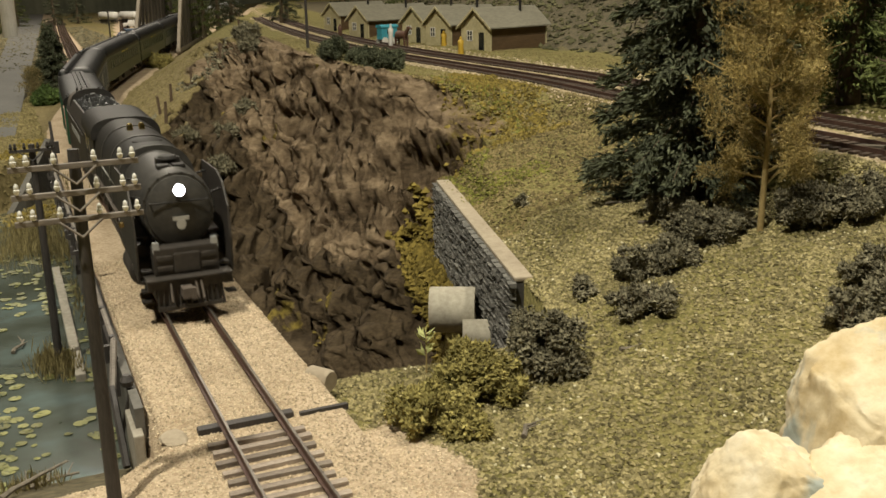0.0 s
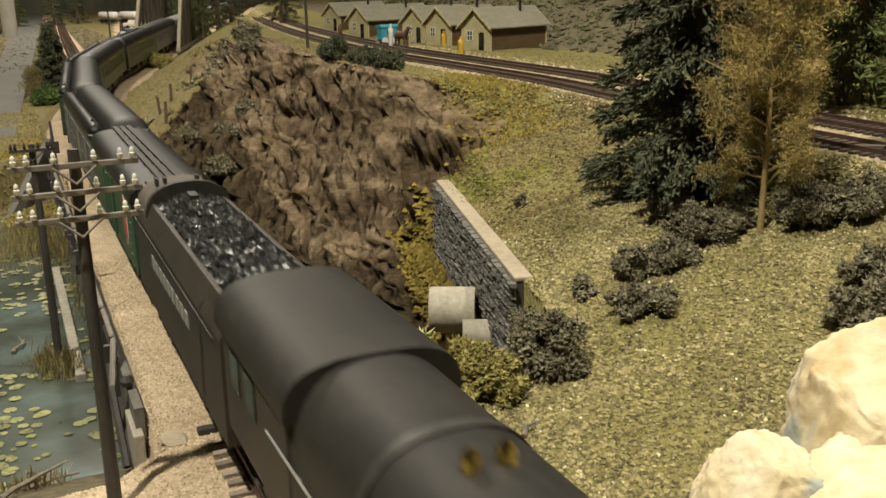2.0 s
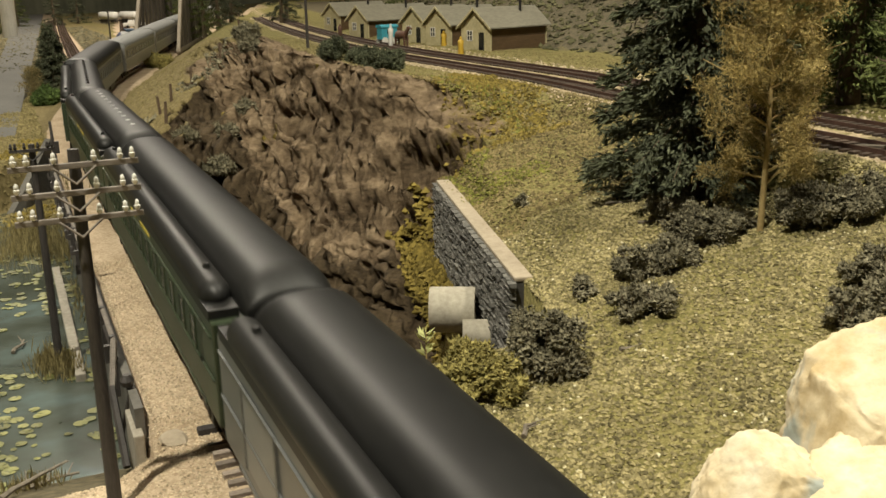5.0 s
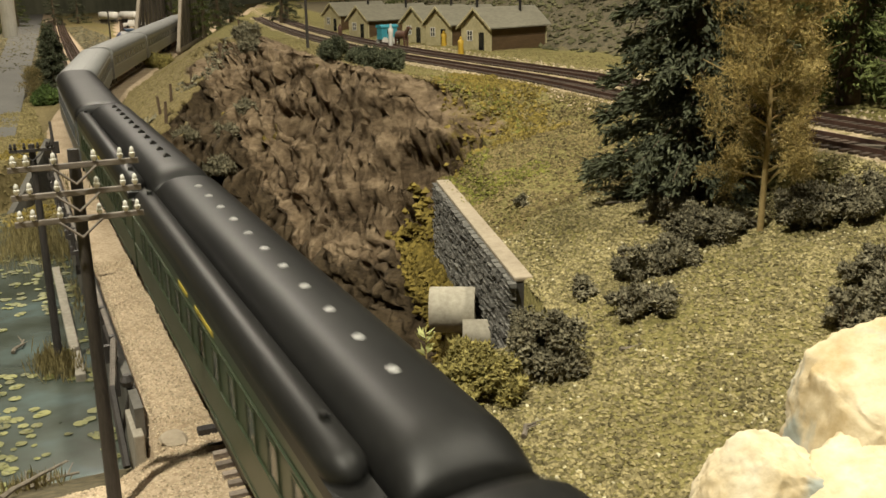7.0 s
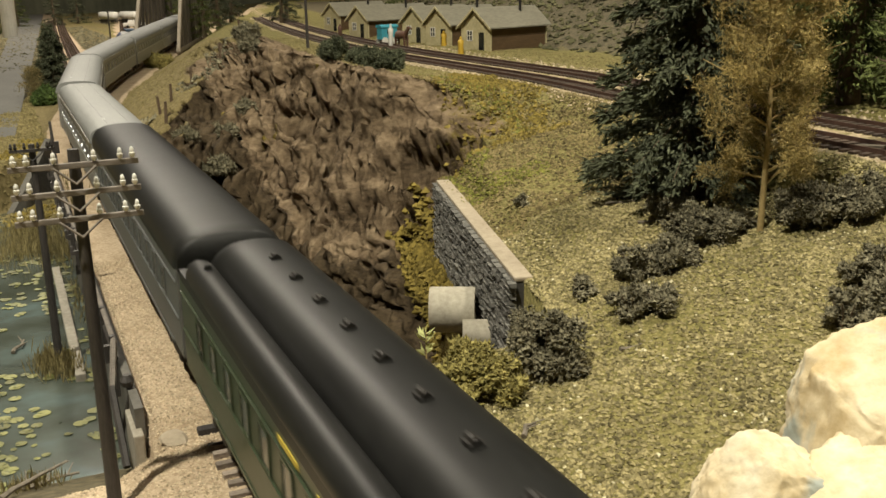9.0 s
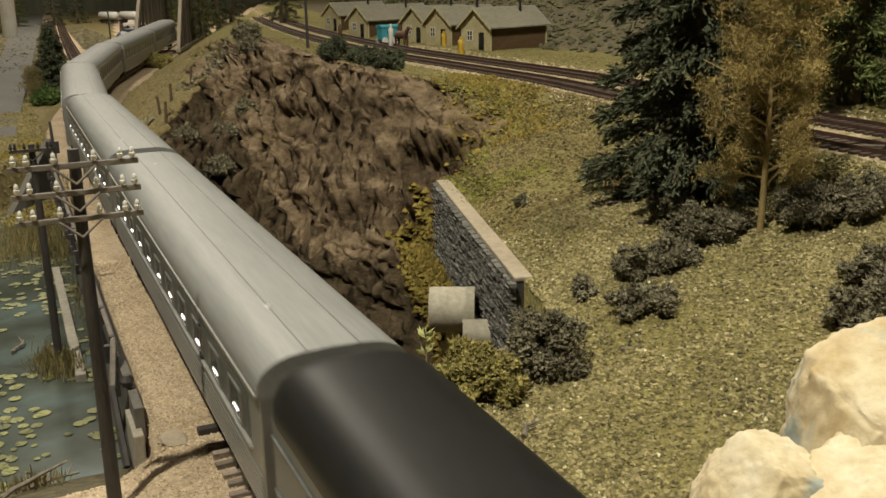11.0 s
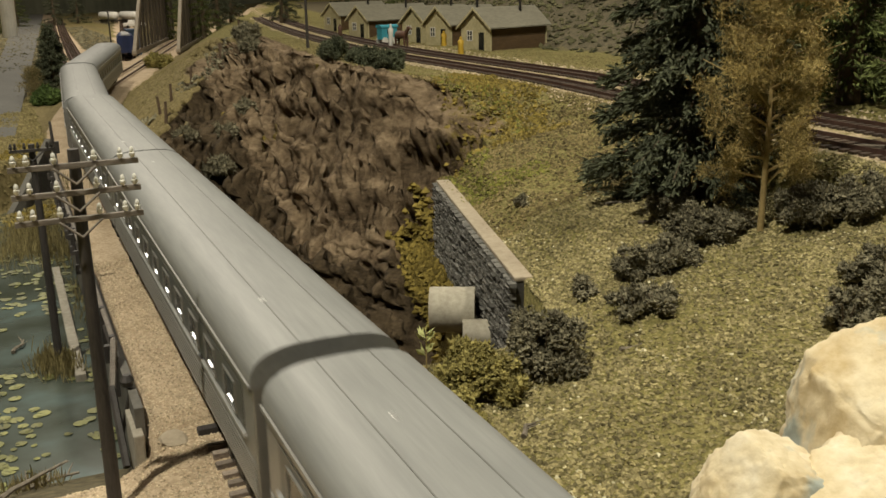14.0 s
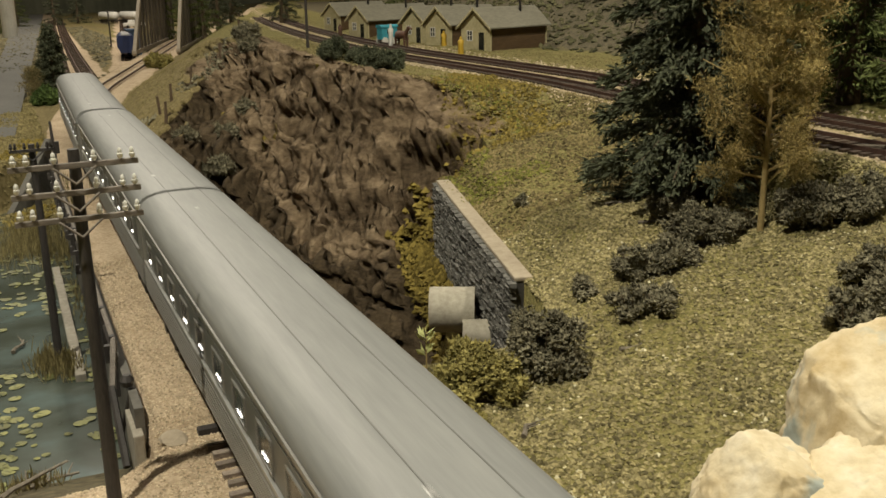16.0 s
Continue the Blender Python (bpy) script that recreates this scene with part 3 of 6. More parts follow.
def arch(half, eave, top, n=14, bulge=0.62):
    """Roof profile from the left eave over the crown to the right eave."""
    out = []
    for i in range(n + 1):
        a = math.pi * i / n
        c, s = math.cos(a), math.sin(a)
        out.append((-half * math.copysign(abs(c) ** bulge, c), eave + (top - eave) * s ** 0.8))
    return out


def roof_shell(bm, half, eave, top, y0, y1, droop=0.0, run=1.3, n=14, bulge=0.62):
    """Roof drawn along y; droop rounds its ends down (0 leaves them square)."""
    stations = []
    if droop:
        for k in (1.0, 0.9, 0.7, 0.45, 0.2, 0.0):
            stations.append((y0 + run * (1 - k), 1 - droop * k ** 2.4, 1 - 0.05 * k ** 3))
        stations += [(y1 - (y - y0), h, w) for y, h, w in stations[::-1]]
    else:
        stations = [(y0, 1, 1), (y1, 1, 1)]
    rings = []
    for y, h, w in stations:
        prof = arch(half * w, eave, eave + (top - eave) * h, n, bulge) + [(half * w * 0.98, eave - 0.08), (-half * w * 0.98, eave - 0.08)]
        rings.append([bm.verts.new((x, y, z)) for x, z in prof])
    m = len(rings[0])
    for a, b in zip(rings, rings[1:]):
        for i in range(m):
            bm.faces.new((a[i], a[(i + 1) % m], b[(i + 1) % m], b[i]))
    bm.faces.new(rings[0])
    bm.faces.new(rings[-1])


def truck(parent, y, axles=2):
    bm = bmesh.new()
    for s in (-1, 1):
        box(bm, s * 1.15, y, 0.55, 0.16, 2.9, 0.26)
        for k in range(axles):
            yy = y + (k - (axles - 1) / 2) * (2.1 / (axles - 1))
            box(bm, s * 1.2, yy, 0.52, 0.22, 0.42, 0.44)
        box(bm, s * 1.18, y, 0.42, 0.2, 0.8, 0.3)
    box(bm, 0, y, 0.6, 2.2, 0.5, 0.28)
    frame_part = part("truck", bm, BLACK_SIDE, parent)
    for k in range(axles):
        yy = y + (k - (axles - 1) / 2) * (2.1 / (axles - 1))
        bm = bmesh.new()
        rod(bm, (-1.1, yy, 0.47), (1.1, yy, 0.47), 0.09)
        for s in (-1, 1):
            rod(bm, (s * 0.8, yy, 0.47), (s * 0.95, yy, 0.47), 0.5, seg=20)
        part("wheelset", bm, BLACK_SIDE, frame_part)


def under_parts(car, L, boxes=True):
    for s in (-1, 1):
        truck(car, s * (L / 2 - 3.6))
        bm = bmesh.new()
        box(bm, 0, s * (L / 2 + 0.12), 0.85, 0.3, 0.9, 0.28)
        part("coupler", bm, BLACK_SIDE, car)
        bm = bmesh.new()
        box(bm, 0, s * (L / 2 + 0.17), 2.55, 2.2, 0.34, 2.6)
        part("diaphragm", bm, BLACK_SIDE, car, bevel=0.08)
    if boxes:
        bm = bmesh.new()
        for s, y, ln_ in ((1, 2.2, 4.5), (-1, -1.5, 5.0), (1, -4.0, 3.0), (-1, 4.5, 2.5)):
            box(bm, s * 1.0, y, 0.78, 1.1, ln_, 0.62)
        part("underfloor_box", bm, BLACK_SIDE, car)


def duct(car, L, mat, half):
    """Air-conditioning duct on one side of the roof, with rounded ends."""
    bm = bmesh.new()
    lathe(bm, (1.33, -L / 2 + 0.9, 4.62), (1.33, L / 2 - 0.9, 4.62), [(0, 0.12), (0.01, 0.36), (0.025, 0.45), (0.975, 0.45), (0.99, 0.36), (1, 0.12)], 22)
    part("roof_duct", bm, mat, car, "rounded duct along the roof edge", smooth=60)
    for s in (-1, 1):
        bm = bmesh.new()
        rod(bm, (1.3, s * (L / 2 - 2.6), 5.0), (1.3, s * (L / 2 - 2.6), 5.2), 0.13, 0.09)
        part("duct_cap", bm, mat, car)


def windows(car, ys, width, z, height, mat, frame_mat, half, lit=False):
    for s in (-1, 1):
        for y in ys:
            bm = bmesh.new()
            box(bm, s * (half + 0.005), y, z, 0.03, width, height)
            w = part("window", bm, mat, car)
            bm = bmesh.new()
            for dz in (-1, 1):
                box(bm, s * (half + 0.02), y, z + dz * (height / 2 + 0.025), 0.06, width + 0.1, 0.05)
            for dy in (-1, 1):
                box(bm, s * (half + 0.02), y + dy * (width / 2 + 0.025), z, 0.06, 0.05, height)
            part("window_frame", bm, frame_mat, w)
            if lit and s > 0:
                # Glowing dots set on the pane stand in for its bright spots.
                bm = bmesh.new()
                for dy in (-0.13, 0.11):
                    lathe(bm, (half + 0.02, y + dy, z - height * 0.30), (half + 0.05, y + dy, z - height * 0.30), [(0, 0.04), (0.6, 0.04), (1, 0.025)], 10)
                part("seat_light", bm, PANE_GLOW, w, "small glowing white dot on the window pane")




def nudged(car):
    """Bodies sit a little to one side on their trucks."""
    for o in car.children:
        if o.name.split(".")[0] not in ("truck", "coupler", "driving_wheel", "carrying_wheel"):
            for q in [o] + list(o.children_recursive):
                q.data.transform(Matrix.Translation((-0.2 * CM, 0, 0)))
    return car


def heavy_coach(L, side_mat, label, vents="", stripes=(), with_duct=True, panels=False, stored_windows=True):
    car = holder("passenger_car", at(0, 0, 0), label, "train car", "cars of the passenger train")
    half, eave, top = 1.74, 4.25, 5.38
    bm = bmesh.new()
    extrude(bm, [(-half, 1.3), (half, 1.3), (half, eave), (-half, eave)], -L / 2, L / 2)
    part("body", bm, side_mat, car, bevel=0.05)
    bm = bmesh.new()
    if with_duct:
        roof_shell(bm, half - 0.42, eave + 0.002, top, -L / 2 - 0.05, L / 2 + 0.05, 0.5, 1.4, bulge=0.75)
        bmesh.ops.translate(bm, vec=(-0.46, 0, 0), verts=bm.verts)
        box(bm, 1.35, 0, eave + 0.12, 0.82, L - 0.6, 0.3)
    else:
        roof_shell(bm, half + 0.04, eave + 0.002, top, -L / 2 - 0.05, L / 2 + 0.05, 0.12, 0.8, bulge=0.66)
    part("roof", bm, ROOF_BLACK, car, "smooth black roof with rounded ends", smooth=70)
    for s in (-1, 1):
        for z, w in ((2.6, 0.07), (3.82, 0.05)):
            bm = bmesh.new()
            box(bm, s * (half + 0.03), 0, z, 0.06, L - 0.3, w)
            part("belt_rail", bm, side_mat, car)
        bm = bmesh.new()
        box(bm, s * (half - 0.02), 0, 1.33, 0.1, L - 3.5, 0.12)
        part("side_sill", bm, side_mat, car)
    if with_duct:
        duct(car, L, ROOF_BLACK, half)
    if vents:
        n = 11
        for k in range(n):
            y = -L / 2 + 3.5 + k * (L - 7) / (n - 1)
            bm = bmesh.new()
            if vents == "pale":
                lathe(bm, (-0.42, y, 5.30), (-0.42, y, 5.43), [(0, 0.15), (0.7, 0.14), (1, 0.09)], 12)
                part("roof_vent", bm, ALUMINIUM, car, "pale round roof ventilator", smooth=40)
            else:
                box(bm, -0.42, y, 5.38, 0.3, 0.24, 0.16)
                rod(bm, (-0.42, y - 0.15, 5.46), (-0.42, y + 0.15, 5.46), 0.09)
                part("roof_vent", bm, BLACK, car, "small black roof ventilator")
    if panels:
        for s in (-1, 1):
            for y, w in ((-L / 2 + 4.2, 3.0), (-L / 2 + 9.2, 2.0), (L / 2 - 10.0, 3.6), (L / 2 - 4.4, 2.6)):
                bm = bmesh.new()
                box(bm, s * (half + 0.01), y, 2.8, 0.05, w, 2.0)
                d = part("baggage_door", bm, PANEL_GREY, car, "pale grey framed door panel")
                bm = bmesh.new()
                for dy in (-1, 1):
                    box(bm, s * (half + 0.045), y + dy * w / 2, 2.8, 0.06, 0.12, 2.1)
                box(bm, s * (half + 0.045), y, 3.83, 0.06, w + 0.12, 0.1)
                part("door_frame", bm, side_mat, d)
    elif stored_windows:
        n = max(6, int((L - 5) / 1.75))
        ys = [-L / 2 + 3.0 + k * (L - 6.0) / (n - 1) for k in range(n)]
        windows(car, ys, 0.72, 3.18, 0.92, GLASS_PALE, side_mat, half)
    for y, w in stripes:
        for s in (-1, 1):
            bm = bmesh.new()
            box(bm, s * (half + 0.012), y, 4.0, 0.03, w, 0.13)
            part("lettering_bar", bm, YELLOW, car, "yellow lettering bar on the side")
    under_parts(car, L)
    return nudged(car)




def silver_coach(L, label):
    car = holder("passenger_car", at(0, 0, 0), label, "train car", "cars of the passenger train")
    half, eave, top = 1.74, 4.22, 5.08
    bm = bmesh.new()
    extrude(bm, [(-half + 0.08, 1.12), (half - 0.08, 1.12), (half, 1.35), (half, eave), (-half, eave), (-half, 1.35)], -L / 2, L / 2)
    part("body", bm, SILVER_DARK, car, bevel=0.04)
    bm = bmesh.new()
    roof_shell(bm, half + 0.05, eave + 0.002, top, -L / 2, L / 2, 0.0)
    part("roof", bm, SILVER, car, "smooth silver-grey roof with two long seams", smooth=50)
    for x, z in ((-0.6, 5.05), (0.6, 5.05), (1.42, 4.78)):
        bm = bmesh.new()
        box(bm, x, 0, z, 0.03, L - 0.02, 0.05)
        part("roof_seam", bm, SEAM, car)
    for s in (-1, 1):
        for k in range(7):
            bm = bmesh.new()
            box(bm, s * 1.74, 0, 1.40 + 0.14 * k, 0.07, L - 0.2, 0.07)
            part("flute", bm, SILVER_DARK, car)
        bm = bmesh.new()
        box(bm, s * (half + 0.05), 0, eave - 0.02, 0.1, L, 0.1)
        part("gutter", bm, SILVER_DARK, car)
    bm = bmesh.new()
    for s in (-1, 1):
        box(bm, s * (half + 0.006), 0, 3.3, 0.03, L - 2.2, 1.1)
    part("window_band", bm, BAND, car, "dark band behind the windows")
    for s in (-1, 1):
        bm = bmesh.new()
        box(bm, s * (half + 0.05), 0, 2.65, 0.09, L - 1.8, 0.1)
        part("sill_strip", bm, ALUMINIUM, car)
    n = 11
    ys = [-L / 2 + 2.4 + k * (L - 4.8) / (n - 1) for k in range(n)]
    windows(car, ys, 1.15, 3.25, 0.74, GLASS_DARK, SILVER_DARK, half + 0.02, lit=True)
    bm = bmesh.new()
    for s in (-1, 1):
        box(bm, s * 0.25 + 0.35, s * (L / 2 - 3.4), 5.04, 0.16, 0.3, 0.08)
    part("roof_hatch", bm, ALUMINIUM, car, bevel=0.03)
    under_parts(car, L, False)
    return nudged(car)




def express_boxcar(L):
    car = holder("express_boxcar", at(0, 0, 0), "dark green express boxcar with a black running-board roof", "train car", "cars of the passenger train")
    half, eave, top = 1.68, 3.95, 4.62
    bm = bmesh.new()
    extrude(bm, [(-half, 1.0), (half, 1.0), (half, eave), (half * 0.75, eave + 0.36), (0, top - 0.1), (-half * 0.75, eave + 0.36), (-half, eave)], -L / 2, L / 2)
    part("body", bm, GREEN, car, bevel=0.04)
    bm = bmesh.new()
    roof_shell(bm, half + 0.08, eave, top, -L / 2 - 0.12, L / 2 + 0.12, 0.0)
    part("roof", bm, ROOF_BLACK, car, "black arched roof", smooth=50)
    for x in (-0.36, 0.0, 0.36):
        bm = bmesh.new()
        box(bm, x, 0, top + 0.1, 0.26, L + 0.5, 0.06)
        part("running_board", bm, BLACK, car)
    bm = bmesh.new()
    for k in range(9):
        box(bm, 0, -L / 2 + 0.4 + k * (L - 0.8) / 8, top + 0.03, 1.0, 0.14, 0.1)
    part("roof_cleat", bm, BLACK, car)
    for s, t in ((1, 1), (-1, -1)):
        bm = bmesh.new()
        box(bm, t * 1.0, s * (L / 2 - 0.45), 4.52, 1.0, 0.55, 0.06)
        for k in (-0.3, 0.0, 0.3):
            rod(bm, (t * 1.0 + k, s * (L / 2 - 0.2), 4.55), (t * 1.0 + k, s * (L / 2 - 0.2), 4.68), 0.03)
        part("end_platform", bm, BLACK, car)
    for s in (-1, 1):
        bm = bmesh.new()
        for k in range(6):
            rod(bm, (-1.4, s * (L / 2 + 0.02), 1.4 + k * 0.44), (1.4, s * (L / 2 + 0.02), 1.4 + k * 0.44), 0.09, seg=8)
        part("end_rib", bm, GREEN, car)
        bm = bmesh.new()
        lathe(bm, (-0.5, s * (L / 2 + 0.1), 3.5), (-0.5, s * (L / 2 + 0.16), 3.5), [(0, 0.35), (1, 0.35)], 16)
        part("brake_wheel", bm, GREEN, car)
        bm = bmesh.new()
        box(bm, s * (half + 0.04), -0.4, 2.45, 0.1, 4.2, 2.6)
        door = part("sliding_door", bm, GREEN, car, bevel=0.03)
        bm = bmesh.new()
        for k in (-1.2, 0, 1.2):
            box(bm, s * (half + 0.1), -0.4 + k, 2.45, 0.05, 0.1, 2.5)
        part("door_brace", bm, GREEN, door)
        bm = bmesh.new()
        box(bm, s * (half + 0.012), 0, 3.83, 0.03, L - 1.5, 0.07)
        part("stripe", bm, YELLOW, car, "thin yellow stripe along the eave")
        # a plain red lozenge edged in white
        for mat_, r, o in ((WHITE, 0.98, 0.02), (RED, 0.84, 0.04)):
            bm = bmesh.new()
            pts = [(0, 1), (0.62, 0.55), (0.62, -0.55), (0, -1), (-0.62, -0.55), (-0.62, 0.55)]
            x0, x1 = s * half, s * (half + o)
            vs = [(x0, L / 2 - 2.9 + a * r, 2.7 + b * r * 1.1) for a, b in pts] + [(x1, L / 2 - 2.9 + a * r, 2.7 + b * r * 1.1) for a, b in pts]
            join(bm, vs, [tuple(range(6)), tuple(range(6, 12))] + [(i, (i + 1) % 6, 6 + (i + 1) % 6, 6 + i) for i in range(6)])
            part("emblem", bm, mat_, car, "red and white six-sided emblem plate" if mat_ is RED else "")
        for k in range(6):
            bm = bmesh.new()
            rod(bm, (s * (half + 0.08), L / 2 - 0.7, 1.3 + k * 0.45), (s * (half + 0.08), L / 2 - 0.15, 1.3 + k * 0.45), 0.03, seg=6)
            part("ladder_rung", bm, GREEN, car)
    under_parts(car, L)
    return car


def locomotive(L):
    car = holder("steam_locomotive", at(0, 0, 0), "sooty black model steam locomotive with a bright headlight", "locomotive")
    f = L / 2
    bm = bmesh.new()
    lathe(bm, (0, f - 7.6, 3.42), (0, f - 1.75, 3.42), [(0, 1.46), (0.9, 1.46), (0.96, 1.44), (1.0, 1.36)], 36)
    part("smokebox", bm, SMOKEBOX, car, "graphite-grey smokebox", smooth=35)
    bm = bmesh.new()
    lathe(bm, (0, f - 1.78, 3.42), (0, f - 1.42, 3.42), [(0, 1.28), (0.35, 1.25), (0.7, 0.95), (0.92, 0.5), (1, 0.06)], 32)
    door = part("smokebox_door", bm, SMOKEBOX, car, "domed round smokebox door", smooth=40)
    bm = bmesh.new()
    for k in range(18):
        a = 2 * math.pi * k / 18
        rod(bm, (1.36 * math.cos(a), f - 1.78, 3.42 + 1.36 * math.sin(a)), (1.36 * math.cos(a), f - 1.70, 3.42 + 1.36 * math.sin(a)), 0.045, seg=6)
    part("rim_bolt", bm, BLACK, door)
    bm = bmesh.new()
    rod(bm, (-1.15, f - 1.40, 3.78), (1.15, f - 1.40, 3.78), 0.035)
    for x in (-1.1, 1.1):
        rod(bm, (x, f - 1.8, 3.78), (x, f - 1.40, 3.78), 0.03, seg=6)
    part("handrail", bm, BLACK, door)
    bm = bmesh.new()
    lathe(bm, (0, f - 1.55, 4.24), (0, f - 1.12, 4.24), [(0, 0.2), (0.8, 0.24), (1, 0.24)], 20)
    light = part("headlight", bm, BLACK, car, smooth=40)
    bm = bmesh.new()
    lathe(bm, (0, f - 1.12, 4.24), (0, f - 1.06, 4.24), [(0, 0.21), (0.6, 0.2), (1, 0.12)], 20)
    part("lens", bm, HEADLIGHT, light, "glaring white headlight lens")
    bm = bmesh.new()
    box(bm, 0, f - 1.33, 3.2, 0.62, 0.06, 0.14)
    lathe(bm, (0, f - 1.36, 2.98), (0, f - 1.28, 2.98), [(0, 0.2), (1, 0.18)], 14)
    part("number_plate", bm, ALUMINIUM, car, "small pale plate on the smokebox door")
    bm = bmesh.new()
    box(bm, 0, f - 3.6, 4.93, 0.95, 0.55, 0.34)
    lathe(bm, (0, f - 3.6, 5.02), (0, f - 3.6, 5.16), [(0, 0.44), (1, 0.36)], 16)
    part("chimney", bm, BLACK, car, bevel=0.05)
    bm = bmesh.new()
    for x in (-0.3, 0.3):
        box(bm, x, f - 2.85, 4.86, 0.5, 0.55, 0.16)
    part("sand_hatch", bm, BLACK, car, bevel=0.04)
    # wider jacket over the boiler, with a stepped front edge
    bm = bmesh.new()
    prof = [(-1.66, 2.3)] + [(x, z) for x, z in arch(1.66, 3.2, 5.02, 18, 0.8)] + [(1.66, 2.3)]
    extrude(bm, prof, -f + 6.0, f - 7.4)
    part("boiler_jacket", bm, BLACK, car, "smooth sooty black boiler jacket", smooth=40)
    for y in (f - 7.4, f - 11.0, f - 15.0):
        bm = bmesh.new()
        prof = [(-1.70, 2.3)] + [(x, z) for x, z in arch(1.70, 3.2, 5.07, 18, 0.8)] + [(1.70, 2.3)]
        extrude(bm, prof, y - 0.12, y + 0.12)
        part("boiler_band", bm, SMOKEBOX, car, smooth=40)
    bm = bmesh.new()
    lathe(bm, (0, f - 9.6, 4.7), (0, f - 9.6, 5.14), [(0, 0.75), (0.7, 0.66), (0.95, 0.4), (1, 0.15)], 20)
    part("dome", bm, BLACK, car, smooth=50)
    for x in (-0.28, 0.28):
        bm = bmesh.new()
        lathe(bm, (x, f - 13.6, 4.95), (x, f - 13.6, 5.3), [(0, 0.2), (0.3, 0.14), (0.7, 0.16), (1, 0.08)], 12)
        part("safety_valve", bm, BRASS, car, "polished brass safety valve", smooth=50)
    # cab
    bm = bmesh.new()
    box(bm, 0, -f + 3.1, 3.0, 3.4, 5.8, 2.4)
    cab = part("cab", bm, BLACK_SIDE, car, bevel=0.04)
    bm = bmesh.new()
    roof_shell(bm, 1.82, 4.15, 5.08, -f - 0.1, -f + 6.3, 0.0)
    part("cab_roof", bm, BLACK, cab, "arched black cab roof", smooth=50)
    for s in (-1, 1):
        bm = bmesh.new()
        for y in (-f + 1.5, -f + 3.0):
            box(bm, s * 1.72, y, 3.45, 0.03, 0.9, 0.8)
        part("cab_window", bm, GLASS_DARK, cab)
        bm = bmesh.new()
        box(bm, s * 1.45, 1.0, 2.22, 0.7, L - 8.5, 0.1)
        part("running_board", bm, RUNNING, car, "dusty brown running board")
        bm = bmesh.new()
        rod(bm, (s * 1.74, -f + 4.5, 3.3), (s * 1.6, f - 6.2, 3.3), 0.03, seg=6)
        for k in range(6):
            y = -f + 5 + k * 1.8
            rod(bm, (s * 1.66, y, 3.3), (s * 1.74, y, 3.3), 0.03, seg=6)
        part("handrail", bm, ALUMINIUM, car)
        # smoke deflector: a tall plate with a cut-back upper front corner
        bm = bmesh.new()
        pts = [(f - 6.2, 1.7), (f - 1.1, 1.1), (f - 0.95, 2.4), (f - 1.15, 3.5), (f - 1.9, 4.25), (f - 3.0, 4.55), (f - 6.2, 4.5)]
        x0, x1 = s * 1.78, s * 1.86
        m = len(pts)
        join(bm, [(x0, y, z) for y, z in pts] + [(x1, y, z) for y, z in pts], [tuple(range(m)), tuple(range(m, 2 * m))] + [(i, (i + 1) % m, m + (i + 1) % m, m + i) for i in range(m)])
        part("smoke_deflector", bm, BLACK_SIDE, car, "tall black smoke deflector plate")
        for y, z in ((f - 2.2, 4.0), (f - 5.4, 4.2)):
            bm = bmesh.new()
            rod(bm, (s * 1.2, y, z - 0.15), (s * 1.8, y, z), 0.04, seg=6)
            part("deflector_stay", bm, BLACK, car)
        bm = bmesh.new()
        box(bm, s * 1.95, f - 4.6, 2.55, 0.2, 0.3, 0.16)
        part("side_lamp", bm, BRASS, car, "small brass side lamp")
        # cylinder, rods and driving wheels
        bm = bmesh.new()
        lathe(bm, (s * 1.5, f - 5.0, 1.15), (s * 1.5, f - 2.4, 1.15), [(0, 0.45), (0.04, 0.52), (0.96, 0.52), (1, 0.4)], 18)
        rod(bm, (s * 1.5, f - 4.8, 1.85), (s * 1.5, f - 2.6, 1.85), 0.3, seg=14)
        part("cylinder", bm, BLACK_SIDE, car, smooth=40)
        bm = bmesh.new()
        box(bm, s * 1.52, f - 11.6, 0.95, 0.09, 7.4, 0.2)
        box(bm, s * 1.6, f - 8.4, 1.08, 0.07, 6.0, 0.14)
        part("side_rod", bm, STEEL, car)
        bm = bmesh.new()
        box(bm, s * 1.05, -1.0, 1.75, 0.35, L - 6, 0.8)
        part("frame_plate", bm, BLACK_SIDE, car)
        bm = bmesh.new()
        for k in range(4):
            box(bm, s * (1.62 - 0.04 * k), f - 0.9 - 0.15 * k, 0.45 + k * 0.33, 0.4, 0.5, 0.06)
        part("step", bm, BLACK_SIDE, car)
    wheels = []
    for k in range(4):
        y = f - 8.2 - k * 2.35
        bm = bmesh.new()
        for s in (-1, 1):
            lathe(bm, (s * 0.82, 0, 0), (s * 1.0, 0, 0), [(0, 1.08), (0.5, 1.05), (1, 1.05)], 28)
        rod(bm, (-1.2, 0, 0), (1.2, 0, 0), 0.16)
        w = part("driving_wheel", bm, BLACK_SIDE, car, "large spoked driving wheel")
        for s in (-1, 1):
            bm = bmesh.new()
            for q in range(10):
                a = 2 * math.pi * q / 10
                rod(bm, (s * 1.03, 0.2 * math.cos(a), 0.2 * math.sin(a)), (s * 1.03, 0.9 * math.cos(a), 0.9 * math.sin(a)), 0.07, seg=5)
            box(bm, s * 1.06, 0.42, 0, 0.12, 0.3, 0.9)
            part("spoke", bm, STEEL, w)
        w.location = (0, y * CM, 1.05 * CM)
        wheels.append((w, y))
